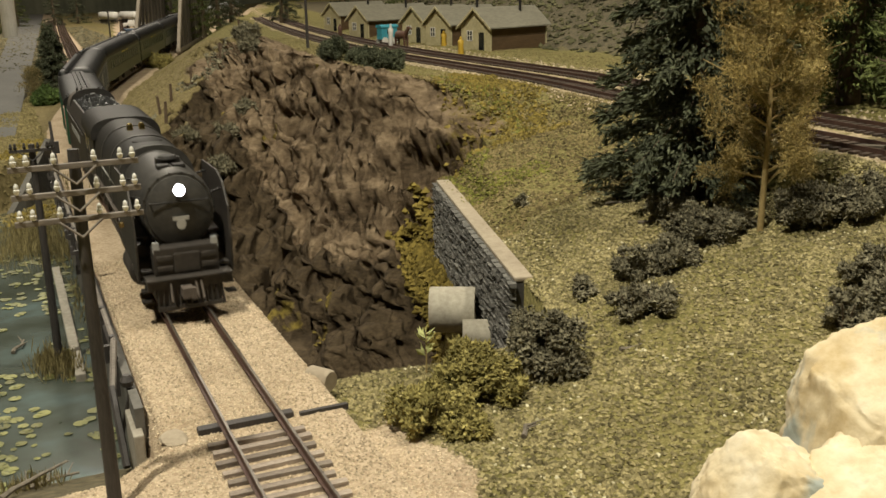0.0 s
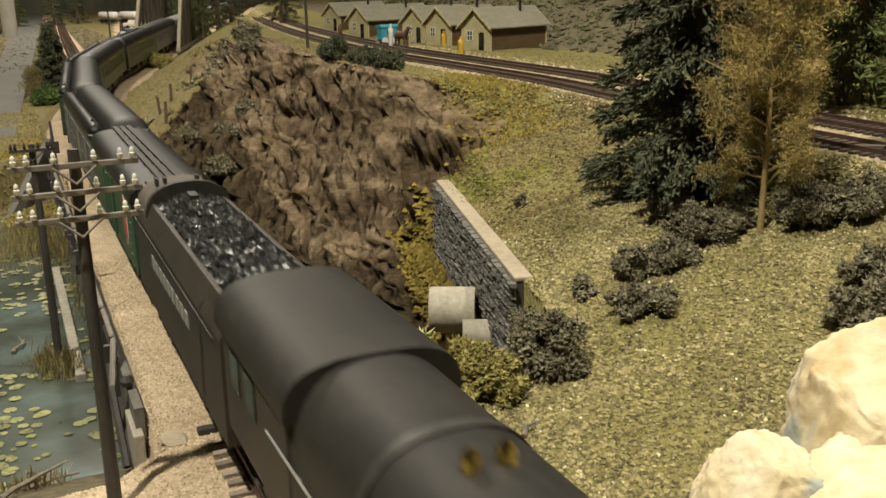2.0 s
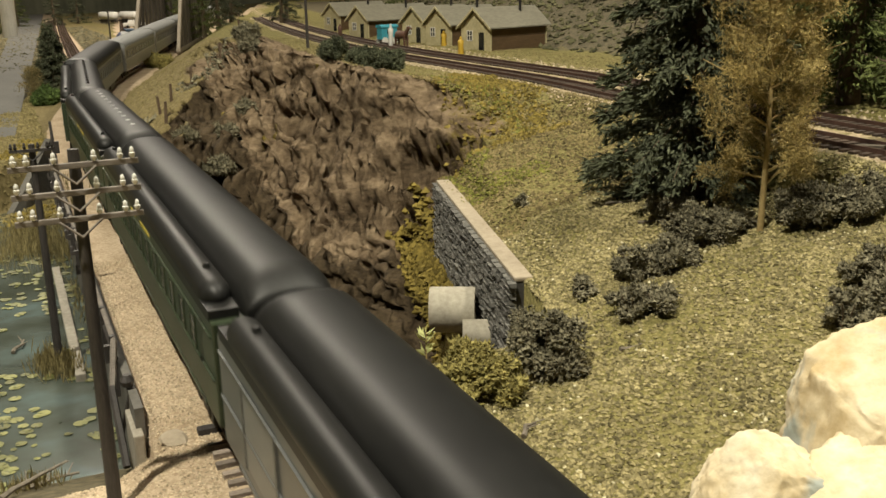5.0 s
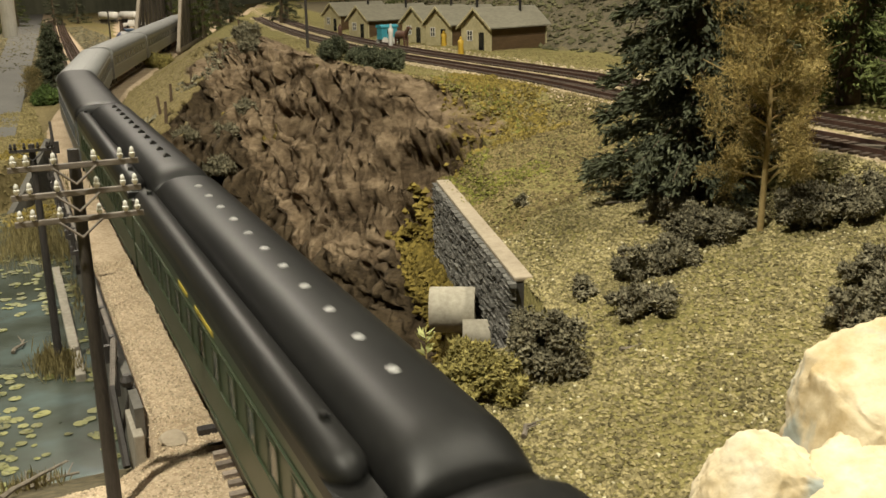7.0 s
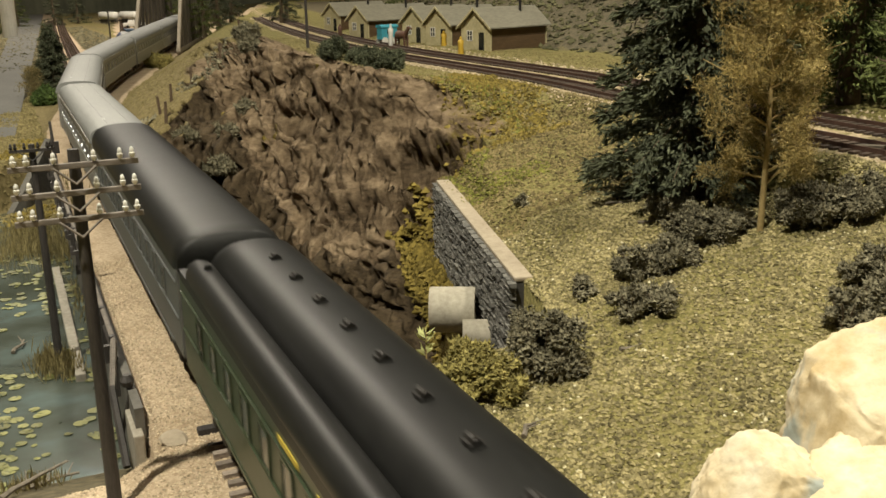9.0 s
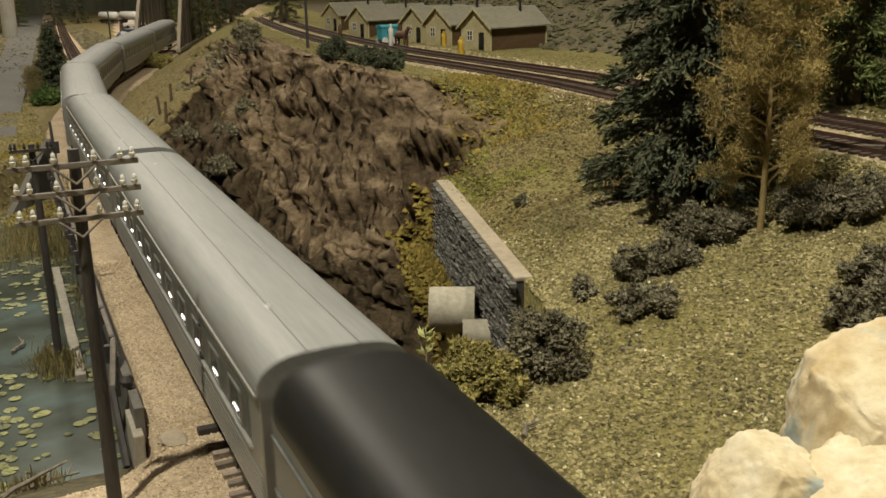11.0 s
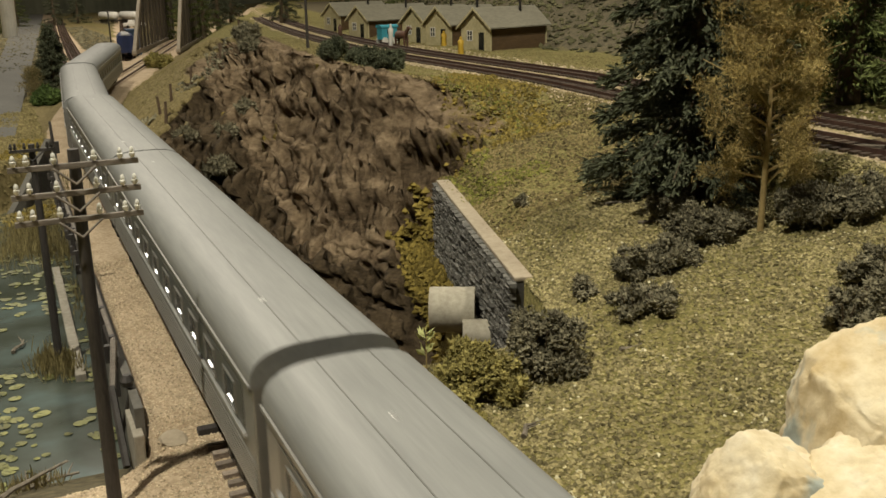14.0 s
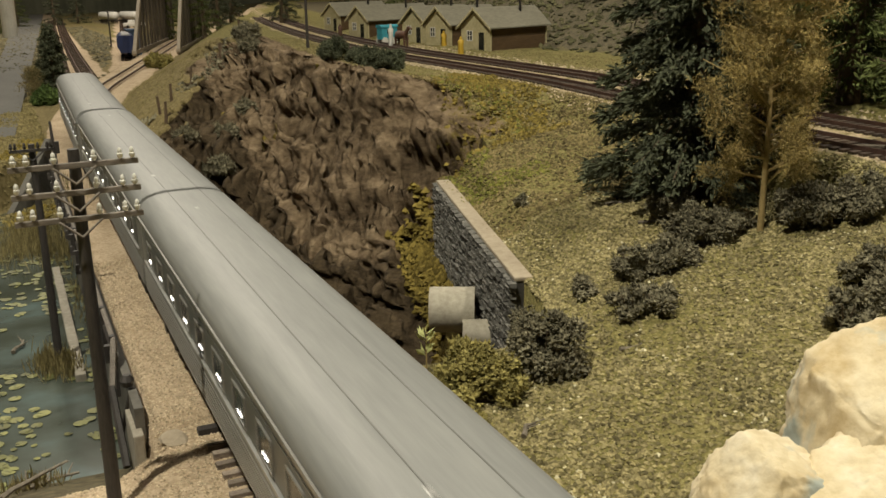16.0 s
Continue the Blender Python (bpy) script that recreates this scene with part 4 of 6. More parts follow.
    for y, r in ((f - 2.6, 0.5), (f - 4.6, 0.5), (-f + 3.4, 0.55), (-f + 1.6, 0.6)):
        bm = bmesh.new()
        for s in (-1, 1):
            rod(bm, (s * 0.8, y, r), (s * 0.98, y, r), r, seg=20)
        rod(bm, (-1, y, r), (1, y, r), 0.1)
        part("carrying_wheel", bm, BLACK_SIDE, car)
    # front end: deck box, posts, pilot beam, footboard and coupler
    bm = bmesh.new()
    box(bm, 0, f - 1.2, 1.78, 2.5, 0.8, 1.0)
    box(bm, 0, f - 0.78, 1.72, 1.0, 0.1, 0.7)
    for s in (-1, 1):
        box(bm, s * 0.85, f - 0.78, 1.55, 0.6, 0.08, 0.2)
        box(bm, s * 0.85, f - 0.78, 1.92, 0.6, 0.08, 0.2)
    part("front_casing", bm, BLACK_SIDE, car, bevel=0.05)
    for s in (-1, 1):
        bm = bmesh.new()
        box(bm, s * 1.12, f - 0.9, 2.32, 0.28, 0.2, 0.4, taper=0.85)
        part("lamp_bracket", bm, PALE_METAL, car, "pale grey bracket above the front casing", bevel=0.03)
    bm = bmesh.new()
    box(bm, 0, f - 0.55, 1.05, 3.3, 0.35, 0.36)
    box(bm, 0, f - 0.9, 1.26, 3.3, 1.3, 0.08)
    part("pilot_beam", bm, BLACK_SIDE, car, bevel=0.05)
    bm = bmesh.new()
    box(bm, 0, f - 0.4, 0.2, 2.6, 0.14, 0.14)
    box(bm, 0, f - 0.55, 0.6, 2.4, 0.1, 0.7)
    pilot = part("pilot", bm, BLACK_SIDE, car, "black slatted pilot")
    for k in range(13):
        x = -1.2 + k * 0.2
        bm = bmesh.new()
        rod(bm, (x, f - 0.5, 0.95), (x * 1.05, f - 0.4, 0.22), 0.05, seg=5)
        part("slat", bm, BLACK_SIDE, pilot)
    bm = bmesh.new()
    box(bm, 0, f - 0.15, 0.82, 0.42, 0.8, 0.36)
    box(bm, -0.2, f + 0.2, 0.82, 0.16, 0.3, 0.4)
    for x in (-0.6, -0.4, 0.55):
        rod(bm, (x, f - 0.35, 1.1), (x * 1.05, f - 0.05, 0.5), 0.05, seg=6)
    part("coupler", bm, RUNNING, car)
    # the tall loading gauge of a large engine
    for o in car.children_recursive:
        if o.type == "MESH" and "wheel" not in o.name and "spoke" not in o.name:
            o.data.transform(Matrix.Diagonal((1.04, 1.0, 1.15, 1.0)))
    return car, wheels




def tender(L):
    car = holder("tender", at(0, 0, 0), "black coal tender heaped with glinting coal", "tender")
    half = 1.7
    bm = bmesh.new()
    extrude(bm, [(-half, 1.0), (half, 1.0), (half, 3.6), (half - 0.35, 4.3), (half - 0.5, 4.3), (half - 0.5, 3.7), (-half + 0.5, 3.7), (-half + 0.5, 4.3), (-half + 0.35, 4.3), (-half, 3.6)], -L / 2, L / 2)
    part("body", bm, BLACK_SIDE, car, bevel=0.03)
    bm = bmesh.new()
    extrude(bm, arch(1.6, 3.62, 4.75, 14, 0.8), -L / 2, -L / 2 + 2.4)
    part("rear_deck", bm, RUNNING, car, "brown dusty curved rear deck", smooth=50)
    bm = bmesh.new()
    outer = arch(1.6, 3.65, 4.95, 14, 0.8)
    extrude(bm, outer, -L / 2 + 2.4, -L / 2 + 2.75)
    part("bulkhead", bm, BLACK, car, "arched black bulkhead behind the coal", smooth=40)
    bm = bmesh.new()
    box(bm, 0, -L / 2 + 3.7, 4.45, 0.3, 0.9, 0.5)
    for x in (-0.9, -0.6, 0.6, 0.9):
        box(bm, x, -L / 2 + 1.2, 4.75, 0.1, 0.5, 0.3)
    part("bunker_brace", bm, BLACK, car)
    rng = np.random.default_rng(5)
    n = 2600
    c = np.stack([rng.uniform(-1.18, 1.18, n), rng.uniform(-L / 2 + 2.8, L / 2 - 0.4, n), np.zeros(n)], -1)
    c[:, 2] = 4.1 + 0.32 * (1 - (c[:, 0] / 1.2) ** 2) + rng.uniform(-0.12, 0.12, n)
    v, q = lumps(c, rng.uniform(0.06, 0.16, n), rng, 0.5)
    coal = new("coal", cloud("coal", v, q, COAL))
    coal.parent = car
    tagged(coal, "heap of glossy black coal", kind="stuff")
    bm = bmesh.new()
    box(bm, 0, 1.1, 3.95, 2.5, L - 3.4, 0.4)
    part("coal_bed", bm, BLACK, car)
    for s in (-1, 1):
        bm = bmesh.new()
        for k in range(9):
            box(bm, s * (half + 0.012), -3.6 + k * 0.85, 2.75, 0.03, 0.55, 0.42)
        part("lettering_bar", bm, PALE_METAL, car, "pale lettering bars on the tender side")
        bm = bmesh.new()
        rod(bm, (s * (half + 0.06), -L / 2 + 0.6, 3.5), (s * (half + 0.06), L / 2 - 0.6, 3.5), 0.03, seg=6)
        part("grab_rail", bm, BLACK, car)
    for y in (-L / 2 + 3.6, L / 2 - 3.6):
        truck(car, y, 3)
    bm = bmesh.new()
    box(bm, 0, -L / 2 - 0.15, 0.85, 0.3, 0.8, 0.28)
    part("coupler", bm, BLACK_SIDE, car)
    return car


def taller(car, k):
    for o in car.children:
        if o.name.split(".")[0] not in ("truck", "coupler"):
            for q in [o] + list(o.children_recursive):
                q.data.transform(Matrix.Diagonal((1.03, 1.0, k, 1.0)))
    return nudged(car)


LOCO, DRIVERS = locomotive(24.8)
nudged(LOCO)
TENDER = taller(tender(16.4), 1.14)
LETTERS = ((-1.7, 1.4), (1.5, 2.4))
TRAIN = [
    (LOCO, 0.12, 1.38), (TENDER, 1.38, 2.22),
    (taller(express_boxcar(17.6), 1.07), 2.25, 3.17),
    (heavy_coach(24.3, GREYSIDE, "dark baggage car with pale grey door panels", panels=True), 3.17, 4.42),
    (heavy_coach(28.3, OLIVE, "olive green passenger car with a black roof duct", "", LETTERS), 4.42, 5.87),
    (heavy_coach(27.4, OLIVE, "olive green passenger car with pale round roof ventilators", "pale", LETTERS), 5.87, 7.27),
    (heavy_coach(28.0, OLIVE, "olive green passenger car with black roof ventilators", "dark", LETTERS), 7.27, 8.7),
    (heavy_coach(28.3, GREYSIDE, "dark grey passenger car with a plain black roof", "", (), with_duct=False), 8.7, 10.15),
]
for a_, b_ in ((10.15, 11.67), (11.67, 13.2), (13.2, 14.68), (14.68, 16.13), (16.13, 17.62), (17.62, 19.15)):
    if len(TRAIN) == 8:
        SILVER_CAR = silver_coach(29.0, "silver-grey streamlined passenger car with glowing dots on its windows")
        TRAIN.append((SILVER_CAR, a_, b_))
    else:
        TRAIN.append((copy_thing(SILVER_CAR, at(0, 0, 0)), a_, b_))

# ---- room that holds the layout ----
def build_room():
    wall = material("pale_room_wall_paint", (0.35, 0.33, 0.28), (0.42, 0.40, 0.35), 60, 4, 0.9)
    for name, c, s in (("wall_west", (-705, 230, 90), (10, 1300, 300)), ("wall_east", (905, 230, 90), (10, 1300, 300)),
                       ("wall_south", (100, -425, 90), (1600, 10, 300)), ("wall_north", (100, 885, 90), (1600, 10, 300))):
        bm = bmesh.new()
        box(bm, *c, *s)
        solid(name, bm, wall, "plain pale wall of the layout room", "wall", kind="structure")
    bm = bmesh.new()
    box(bm, 100, 230, 245, 1620, 1320, 10)
    solid("ceiling", bm, wall, "plain pale ceiling of the layout room", "ceiling", kind="structure")


build_room()


# ---- pond and bridge ----
def build_pond():
    bm = bmesh.new()
    box(bm, -43.1, 52, POND - 0.02, 80, 60, 0.04)
    solid("water", bm, WATER, "still grey-green model pond water", "pond", kind="structure")
    rng = np.random.default_rng(3)
    bm = bmesh.new()
    placed = 0
    while placed < 330:
        x, y = rng.uniform(-9.5, -3.4), rng.uniform(33, 68)
        patch = float(layered(np.array([x / 1.6]), np.array([y / 4.0]), 81)[0])
        if patch < 0.02 and not (y > 57):
            continue
        r, a0 = rng.uniform(0.12, 0.30), rng.uniform(0, 6.28)
        n = 11
        ring = [(x + r * math.cos(a0 + 5.9 * k / n), y + r * math.sin(a0 + 5.9 * k / n), POND + 0.03 + rng.uniform(0, 0.03)) for k in range(n + 1)]
        top = [bm.verts.new(p) for p in [(x, y, POND + 0.02)] + ring]
        for k in range(1, n + 1):
            bm.faces.new((top[0], top[k], top[k + 1]))
        placed += 1
    solid("lily_pads", bm, PAD, "yellow-green lily pads floating on the pond", "lily pads", kind="stuff")


def reed_patch(x0, y0, n, spread_x, spread_y, height, seed, name="reeds", mat=None, z=None):
    rng = np.random.default_rng(seed)
    x, y = x0 + rng.normal(0, spread_x, n), y0 + rng.normal(0, spread_y, n)
    zz = zones(x, y)[0] if z is None else np.full(n, z)
    c = np.stack([x, y, np.maximum(zz, POND) - 0.05], -1)
    d = np.stack([rng.normal(0, 0.22, n), rng.normal(0, 0.22, n), np.ones(n)], -1)
    v, f = blades(c, d, rng.uniform(0.5, 1.0, n) * height, 0.028, rng)
    tagged(new(name, cloud(name, v, f, mat or STRAW)), "dry straw-coloured reed tuft beside the pond", "reeds", "reed tufts", kind="stuff")


build_pond()
for k_, (x_, y_, n_, sx_, sy_, h_) in enumerate(((-5.2, 45.2, 420, 0.42, 0.7, 1.25), (-4.6, 44.2, 160, 0.35, 0.5, 0.9), (-6.6, 32.5, 200, 0.5, 0.6, 0.8), (-5.6, 68.5, 1100, 1.5, 2.4, 1.3), (-5.2, 73.0, 700, 1.3, 1.6, 1.0), (-3.6, 66, 300, 0.6, 2.0, 1.3), (-3.4, 55, 120, 0.2, 2.5, 0.8))):
    reed_patch(x_, y_, n_, sx_, sy_, h_, 100 + k_)


def build_bridge():
    bm = bmesh.new()
    box(bm, -2.98, 62, -3.4, 0.3, 62, 5.6)
    solid("bridge_wall", bm, CONCRETE_DARK, "dark stained concrete side of the railway bridge", "bridge", kind="structure")
    bm = bmesh.new()
    box(bm, -4.2, 52.5, -4.1, 0.45, 19, 0.9)
    solid("bridge_footing", bm, CONCRETE, "low concrete footing standing in the pond", "footing", kind="structure", bevel=0.05)
    bm = bmesh.new()
    box(bm, -3.12, 31.6, -3.1, 0.35, 2.4, 3.6)
    solid("bridge_abutment", bm, CONCRETE, "pale concrete abutment at the end of the bridge", "abutment", kind="structure", bevel=0.06)
    bm = bmesh.new()
    a, b = Vector((-2.75, 86, 0)), Vector((-6.8, 80, 0))
    n = Vector((b.y - a.y, a.x - b.x, 0)).normalized() * 0.5
    pts = [(a.x, a.y, -7), (b.x, b.y, -7), (b.x, b.y, -4.6), (a.x, a.y, 0.9)]
    join(bm, pts + [(x + n.x, y + n.y, z) for x, y, z in pts], [(0, 1, 2, 3), (7, 6, 5, 4), (0, 4, 5, 1), (1, 5, 6, 2), (2, 6, 7, 3), (3, 7, 4, 0)])
    solid("wing_wall", bm, CONCRETE_DARK, "dark grey concrete wing wall beside the meadow", "wall", kind="structure")
    rail = holder("bridge_railing", at(0, 0, 0), "dark timber railing with outriggers along the bridge edge", "railing")
    for z in (0.28, -0.4):
        bm = bmesh.new()
        rod(bm, (-3.2, 35.5, z), (-3.2, 78, z), 0.1, seg=6)
        part("rail", bm, ARM_WOOD if z > 0 else POLE_WOOD, rail)
    for k in range(12):
        y = 35.8 + k * 3.7
        bm = bmesh.new()
        box(bm, -3.24, y, -0.8, 0.18, 0.26, 2.4)
        post = part("post", bm, POLE_WOOD, rail)
        bm = bmesh.new()
        box(bm, -3.5, y, -0.05, 0.42, 0.24, 0.2)
        rod(bm, (-3.62, y, 0.0), (-3.62, y, 0.3), 0.1, 0.07)
        part("outrigger", bm, POLE_WOOD, post)
    bm = bmesh.new()
    rod(bm, (-3.2, 35.5, 0.28), (-3.55, 33.8, -1.1), 0.12, seg=6)
    part("brace", bm, ARM_WOOD, rail)
    bm = bmesh.new()
    rod(bm, (-3.55, 34.0, -0.9), (-3.5, 31.6, -2.9), 0.14, seg=6)
    part("end_post", bm, POLE_WOOD, rail)
    bm = bmesh.new()
    rod(bm, (-3.05, 32.6, -0.7), (-3.45, 33.2, -2.4), 0.09, seg=6)
    lathe(bm, (-3.1, 32.9, -0.5), (-3.1, 32.9, -0.1), [(0, 0.2), (0.5, 0.26), (1, 0.12)], 10)
    part("lantern", bm, POLE_WOOD, rail)
    bm = bmesh.new()
    rod(bm, (-2.75, 80, -1.2), (-2.85, 80.4, 3.0), 0.17, 0.1)
    box(bm, -2.55, 80.2, 1.0, 0.3, 0.3, 0.9)
    solid("signal_post", bm, POLE_WOOD, "thin dark post at the far bridge end", "post")


build_bridge()


def telegraph_pole(x, y, z0, z1, arms, pale, label, reach=1.51):
    pole = holder("telegraph_pole", at(x, y, z0), label, "telegraph pole", "telegraph poles")
    h = z1 - z0
    bm = bmesh.new()
    rod(bm, (0, 0, -0.5), (0.02, 0, h), 0.20, 0.14, 14)
    part("pole", bm, POLE_WOOD, pole, smooth=60)
    for z in arms:
        z -= z0
        bm = bmesh.new()
        box(bm, 0, -0.22, z, 2 * reach, 0.13, 0.14)
        arm = part("crossarm", bm, ARM_WOOD if pale else POLE_WOOD, pole, "weathered grey crossarm" if pale else "", bevel=0.02)
        bm = bmesh.new()
        for s in (-1, 1):
            rod(bm, (s * 0.5, -0.38, z - 0.02), (0, -0.38, z - 0.44), 0.035, seg=6)
        part("brace", bm, ARM_WOOD if pale else POLE_WOOD, arm)
        for o in (-1.37, -1.08, -0.46, 0.46, 1.08, 1.37):
            o *= reach / 1.51
            bm = bmesh.new()
            lathe(bm, (o, -0.26, z + 0.08), (o, -0.26, z + 0.36), [(0, 0.04), (0.2, 0.075), (0.45, 0.08), (0.5, 0.045), (0.62, 0.06), (0.85, 0.05), (1, 0.02)], 10)
            part("insulator", bm, GLASS_WHITE if pale else POLE_WOOD, arm, "white glass insulator" if pale else "", smooth=50)
    return pole


telegraph_pole(-4.35, 25.3, -1.0, 8.95, (8.58, 7.9, 7.24), True, "dark telegraph pole with three grey crossarms and white insulators")
telegraph_pole(-4.95, 45.5, -4.3, 6.3, (6.05,), False, "dark telegraph pole standing in the pond reeds", 0.9)
for px_, py_, ph_ in ((29.15, 118.4, 9.5), (19.5, 255.0, 9.0)):
    z_ = ground_z(px_, py_)
    telegraph_pole(px_, py_, z_, z_ + ph_, (z_ + ph_ - 0.5,), False, "distant brown telegraph pole beside the track")


# ---- concrete pipes and stone retaining wall ----
def concrete_pipe(x, y, z, r, length, turn, label):
    bm = bmesh.new()
    lathe(bm, (-length / 2, 0, 0), (length / 2, 0, 0), [(0, r * 0.8), (0.0, r), (0.05, r * 1.02), (0.95, r * 1.02), (1.0, r), (1.0, r * 0.8), (0.0, r * 0.8)], 32, caps=False)
    ob = solid("concrete_pipe", bm, CONCRETE_PIPE, label, "pipe", "concrete pipes", smooth=40)
    ob.matrix_world = at(x, y, z, 0, 0, turn)


concrete_pipe(13.75, 42.7, -3.4, 1.15, 2.3, -28, "large pale concrete pipe section beside the stone wall")
concrete_pipe(14.3, 40.7, -4.15, 0.72, 1.7, -24, "small pale concrete pipe section beside the stone wall")


def build_retaining_wall():
    a, b = Vector((*WALL_A, 0)), Vector((*WALL_B, 0))
    run = (b - a).normalized()
    out = Vector((-run.y, run.x, 0))
    length = (b - a).length
    deg = math.degrees(math.atan2(run.y, run.x))
    wall = holder("wall_stone", at(0, 0, 0), "blue-grey stone retaining wall with a concrete cap", "wall", kind="structure")
    bm = bmesh.new()
    m = (a + b) / 2 - out * 0.1
    box(bm, m.x, m.y, -3.7, length, 0.7, 7.3, deg)
    part("core", bm, MORTAR, wall)
    bm = bmesh.new()
    m2 = (a + b) / 2 - out * 0.25
    vs = box(bm, m2.x, m2.y, 0.02, length + 0.1, 0.85, 0.2, deg)
    for v in vs:
        v.co.z += 0.018 * (v.co.y - 36)
    part("cap", bm, CONCRETE_WARM, wall, "worn beige concrete cap", bevel=0.06)
    rng = random.Random(8)
    shapes = []
    for k in range(7):
        bm = bmesh.new()
        w = 0.36 + 0.09 * k
        vs = box(bm, 0, 0, 0, w, 0.34, 0.24, 0)
        for v in vs:
            v.co += Vector((rng.uniform(-0.03, 0.03), rng.uniform(-0.05, 0.05), rng.uniform(-0.025, 0.025)))
            if v.co.y > 0:
                v.co.x *= 0.9
                v.co.z *= 0.85
        shapes.append((w, finish("stone", bm, STONE)))
    far_v, far_f, count, course = [], [], 0, 0
    z = -0.18
    while z > -6.6:
        s = -rng.uniform(0, 0.5)
        while s < length - 0.2:
            w, me = shapes[rng.randrange(7)]
            p = a + run * (s + w / 2) + out * (0.27 + rng.uniform(-0.05, 0.06))
            zz = z + 0.018 * (p.y - 36) - 0.012 * course
            mtx = at(p.x, p.y, zz, rng.uniform(-4, 4), 0, deg + rng.uniform(-2, 2))
            if course < 9 and s < 21 and count < 300 and s > -0.1:
                ob = new("stone", me)
                ob.parent = wall
                ob.matrix_world = mtx
                count += 1
            else:
                base = len(far_v)
                far_v += [(mtx @ v.co) / CM for v in me.vertices]
                far_f += [[base + i for i in f.vertices] for f in me.polygons]
            s += w + 0.035
        z -= 0.285
        course += 1
    rest = new("lower_stones", cloud("lower_stones", [tuple(v) for v in far_v], far_f, STONE))
    rest.parent = wall
    tagged(rest, "lower stone courses of the retaining wall", kind="stuff")


build_retaining_wall()


# ---- near end of the bridge: beams and ties ----
def build_ties():
    bm = bmesh.new()
    box(bm, 0, 0, 0, 2.95, 0.25, 0.2)
    me = finish("tie", bm, TIE, bevel=0.02)
    rng = random.Random(4)
    y = 2.0
    while y < 27.4:
        ob = new("tie", me)
        ob.parent = MAIN
        ob.matrix_world = at(rng.uniform(-0.08, 0.08), y, -0.46 + rng.uniform(-0.03, 0.03), 0, 0, rng.uniform(-1.5, 1.5))
        y += 0.62
    bm = bmesh.new()
    box(bm, -0.1, 28.0, -0.47, 3.0, 0.34, 0.3)
    part("end_beam", bm, POLE_WOOD, MAIN, "dark timber beam across the bridge end", bevel=0.03)
    bm = bmesh.new()
    box(bm, 2.4, 27.9, -0.5, 1.6, 0.16, 0.2)
    part("beam_stub", bm, POLE_WOOD, MAIN)
    bm = bmesh.new()
    lathe(bm, (3.0, 31.4, -0.75), (3.5, 30.6, -0.75), [(0, 0.4), (0.9, 0.4), (1, 0.34)], 14)
    solid("drain_pipe", bm, CONCRETE_WARM, "short beige drain pipe at the ballast edge", "pipe", smooth=40)
    bm = bmesh.new()
    bmesh.ops.create_icosphere(bm, subdivisions=2, radius=0.45)
    for v in bm.verts:
        v.co = Vector((v.co.x * 1.0, v.co.y * 1.2, v.co.z * 0.35)) * (1 + 0.25 * noise.noise(v.co * 3))
    bmesh.ops.translate(bm, vec=(-2.3, 28.0, -0.5), verts=bm.verts)
    solid("stone_slab", bm, CONCRETE_WARM, "flat beige stone lying beside the track", "stone")


build_ties()


# ---- upper double track ----
def build_upper_track():
    line = holder("upper_track", at(0, 0, 0), "rusty double track on dark ties along the upper level", "track", kind="structure")
    ys = [10 + 3 * k for k in range(85)]
    for off in (-2.35, 2.35):
        for g in (-0.86, 0.86):
            bm = bmesh.new()
            ring = []
            for y in ys:
                x = float(upper_track_x(np.array(float(y)))) + off + g
                ring.append([bm.verts.new((x + dx, y, 4.86 + dz)) for dx, dz in ((-0.06, 0), (0.06, 0), (0.05, 0.22), (-0.05, 0.22))])
            for a, b in zip(ring, ring[1:]):
                for k in range(4):
                    bm.faces.new((a[k], a[(k + 1) % 4], b[(k + 1) % 4], b[k]))
            part("rail", bm, RAIL_RUST, line)
        bm = bmesh.new()
        y = 12.0
        while y < 255:
            box(bm, float(upper_track_x(np.array(y))) + off, y, 4.80, 2.9, 0.34, 0.16)
            y += 0.62
        tagged(part("ties", bm, TIE_DARK, line, "closely laid dark brown ties"), kind="stuff")


build_upper_track()


# ---- foliage ----
def leafy(name, pieces, mat, label, category, group="", kind="thing", parent=None):
    v, f, base = [], [], 0
    for a, b in pieces:
        v.append(a)
        f.append(b + base)
        base += len(a)
    ob = new(name, cloud(name, np.concatenate(v), np.concatenate(f), mat))
    if parent is not None:
        ob.parent = parent
        return ob
    return tagged(ob, label, category, group, "" if kind == "thing" else kind)


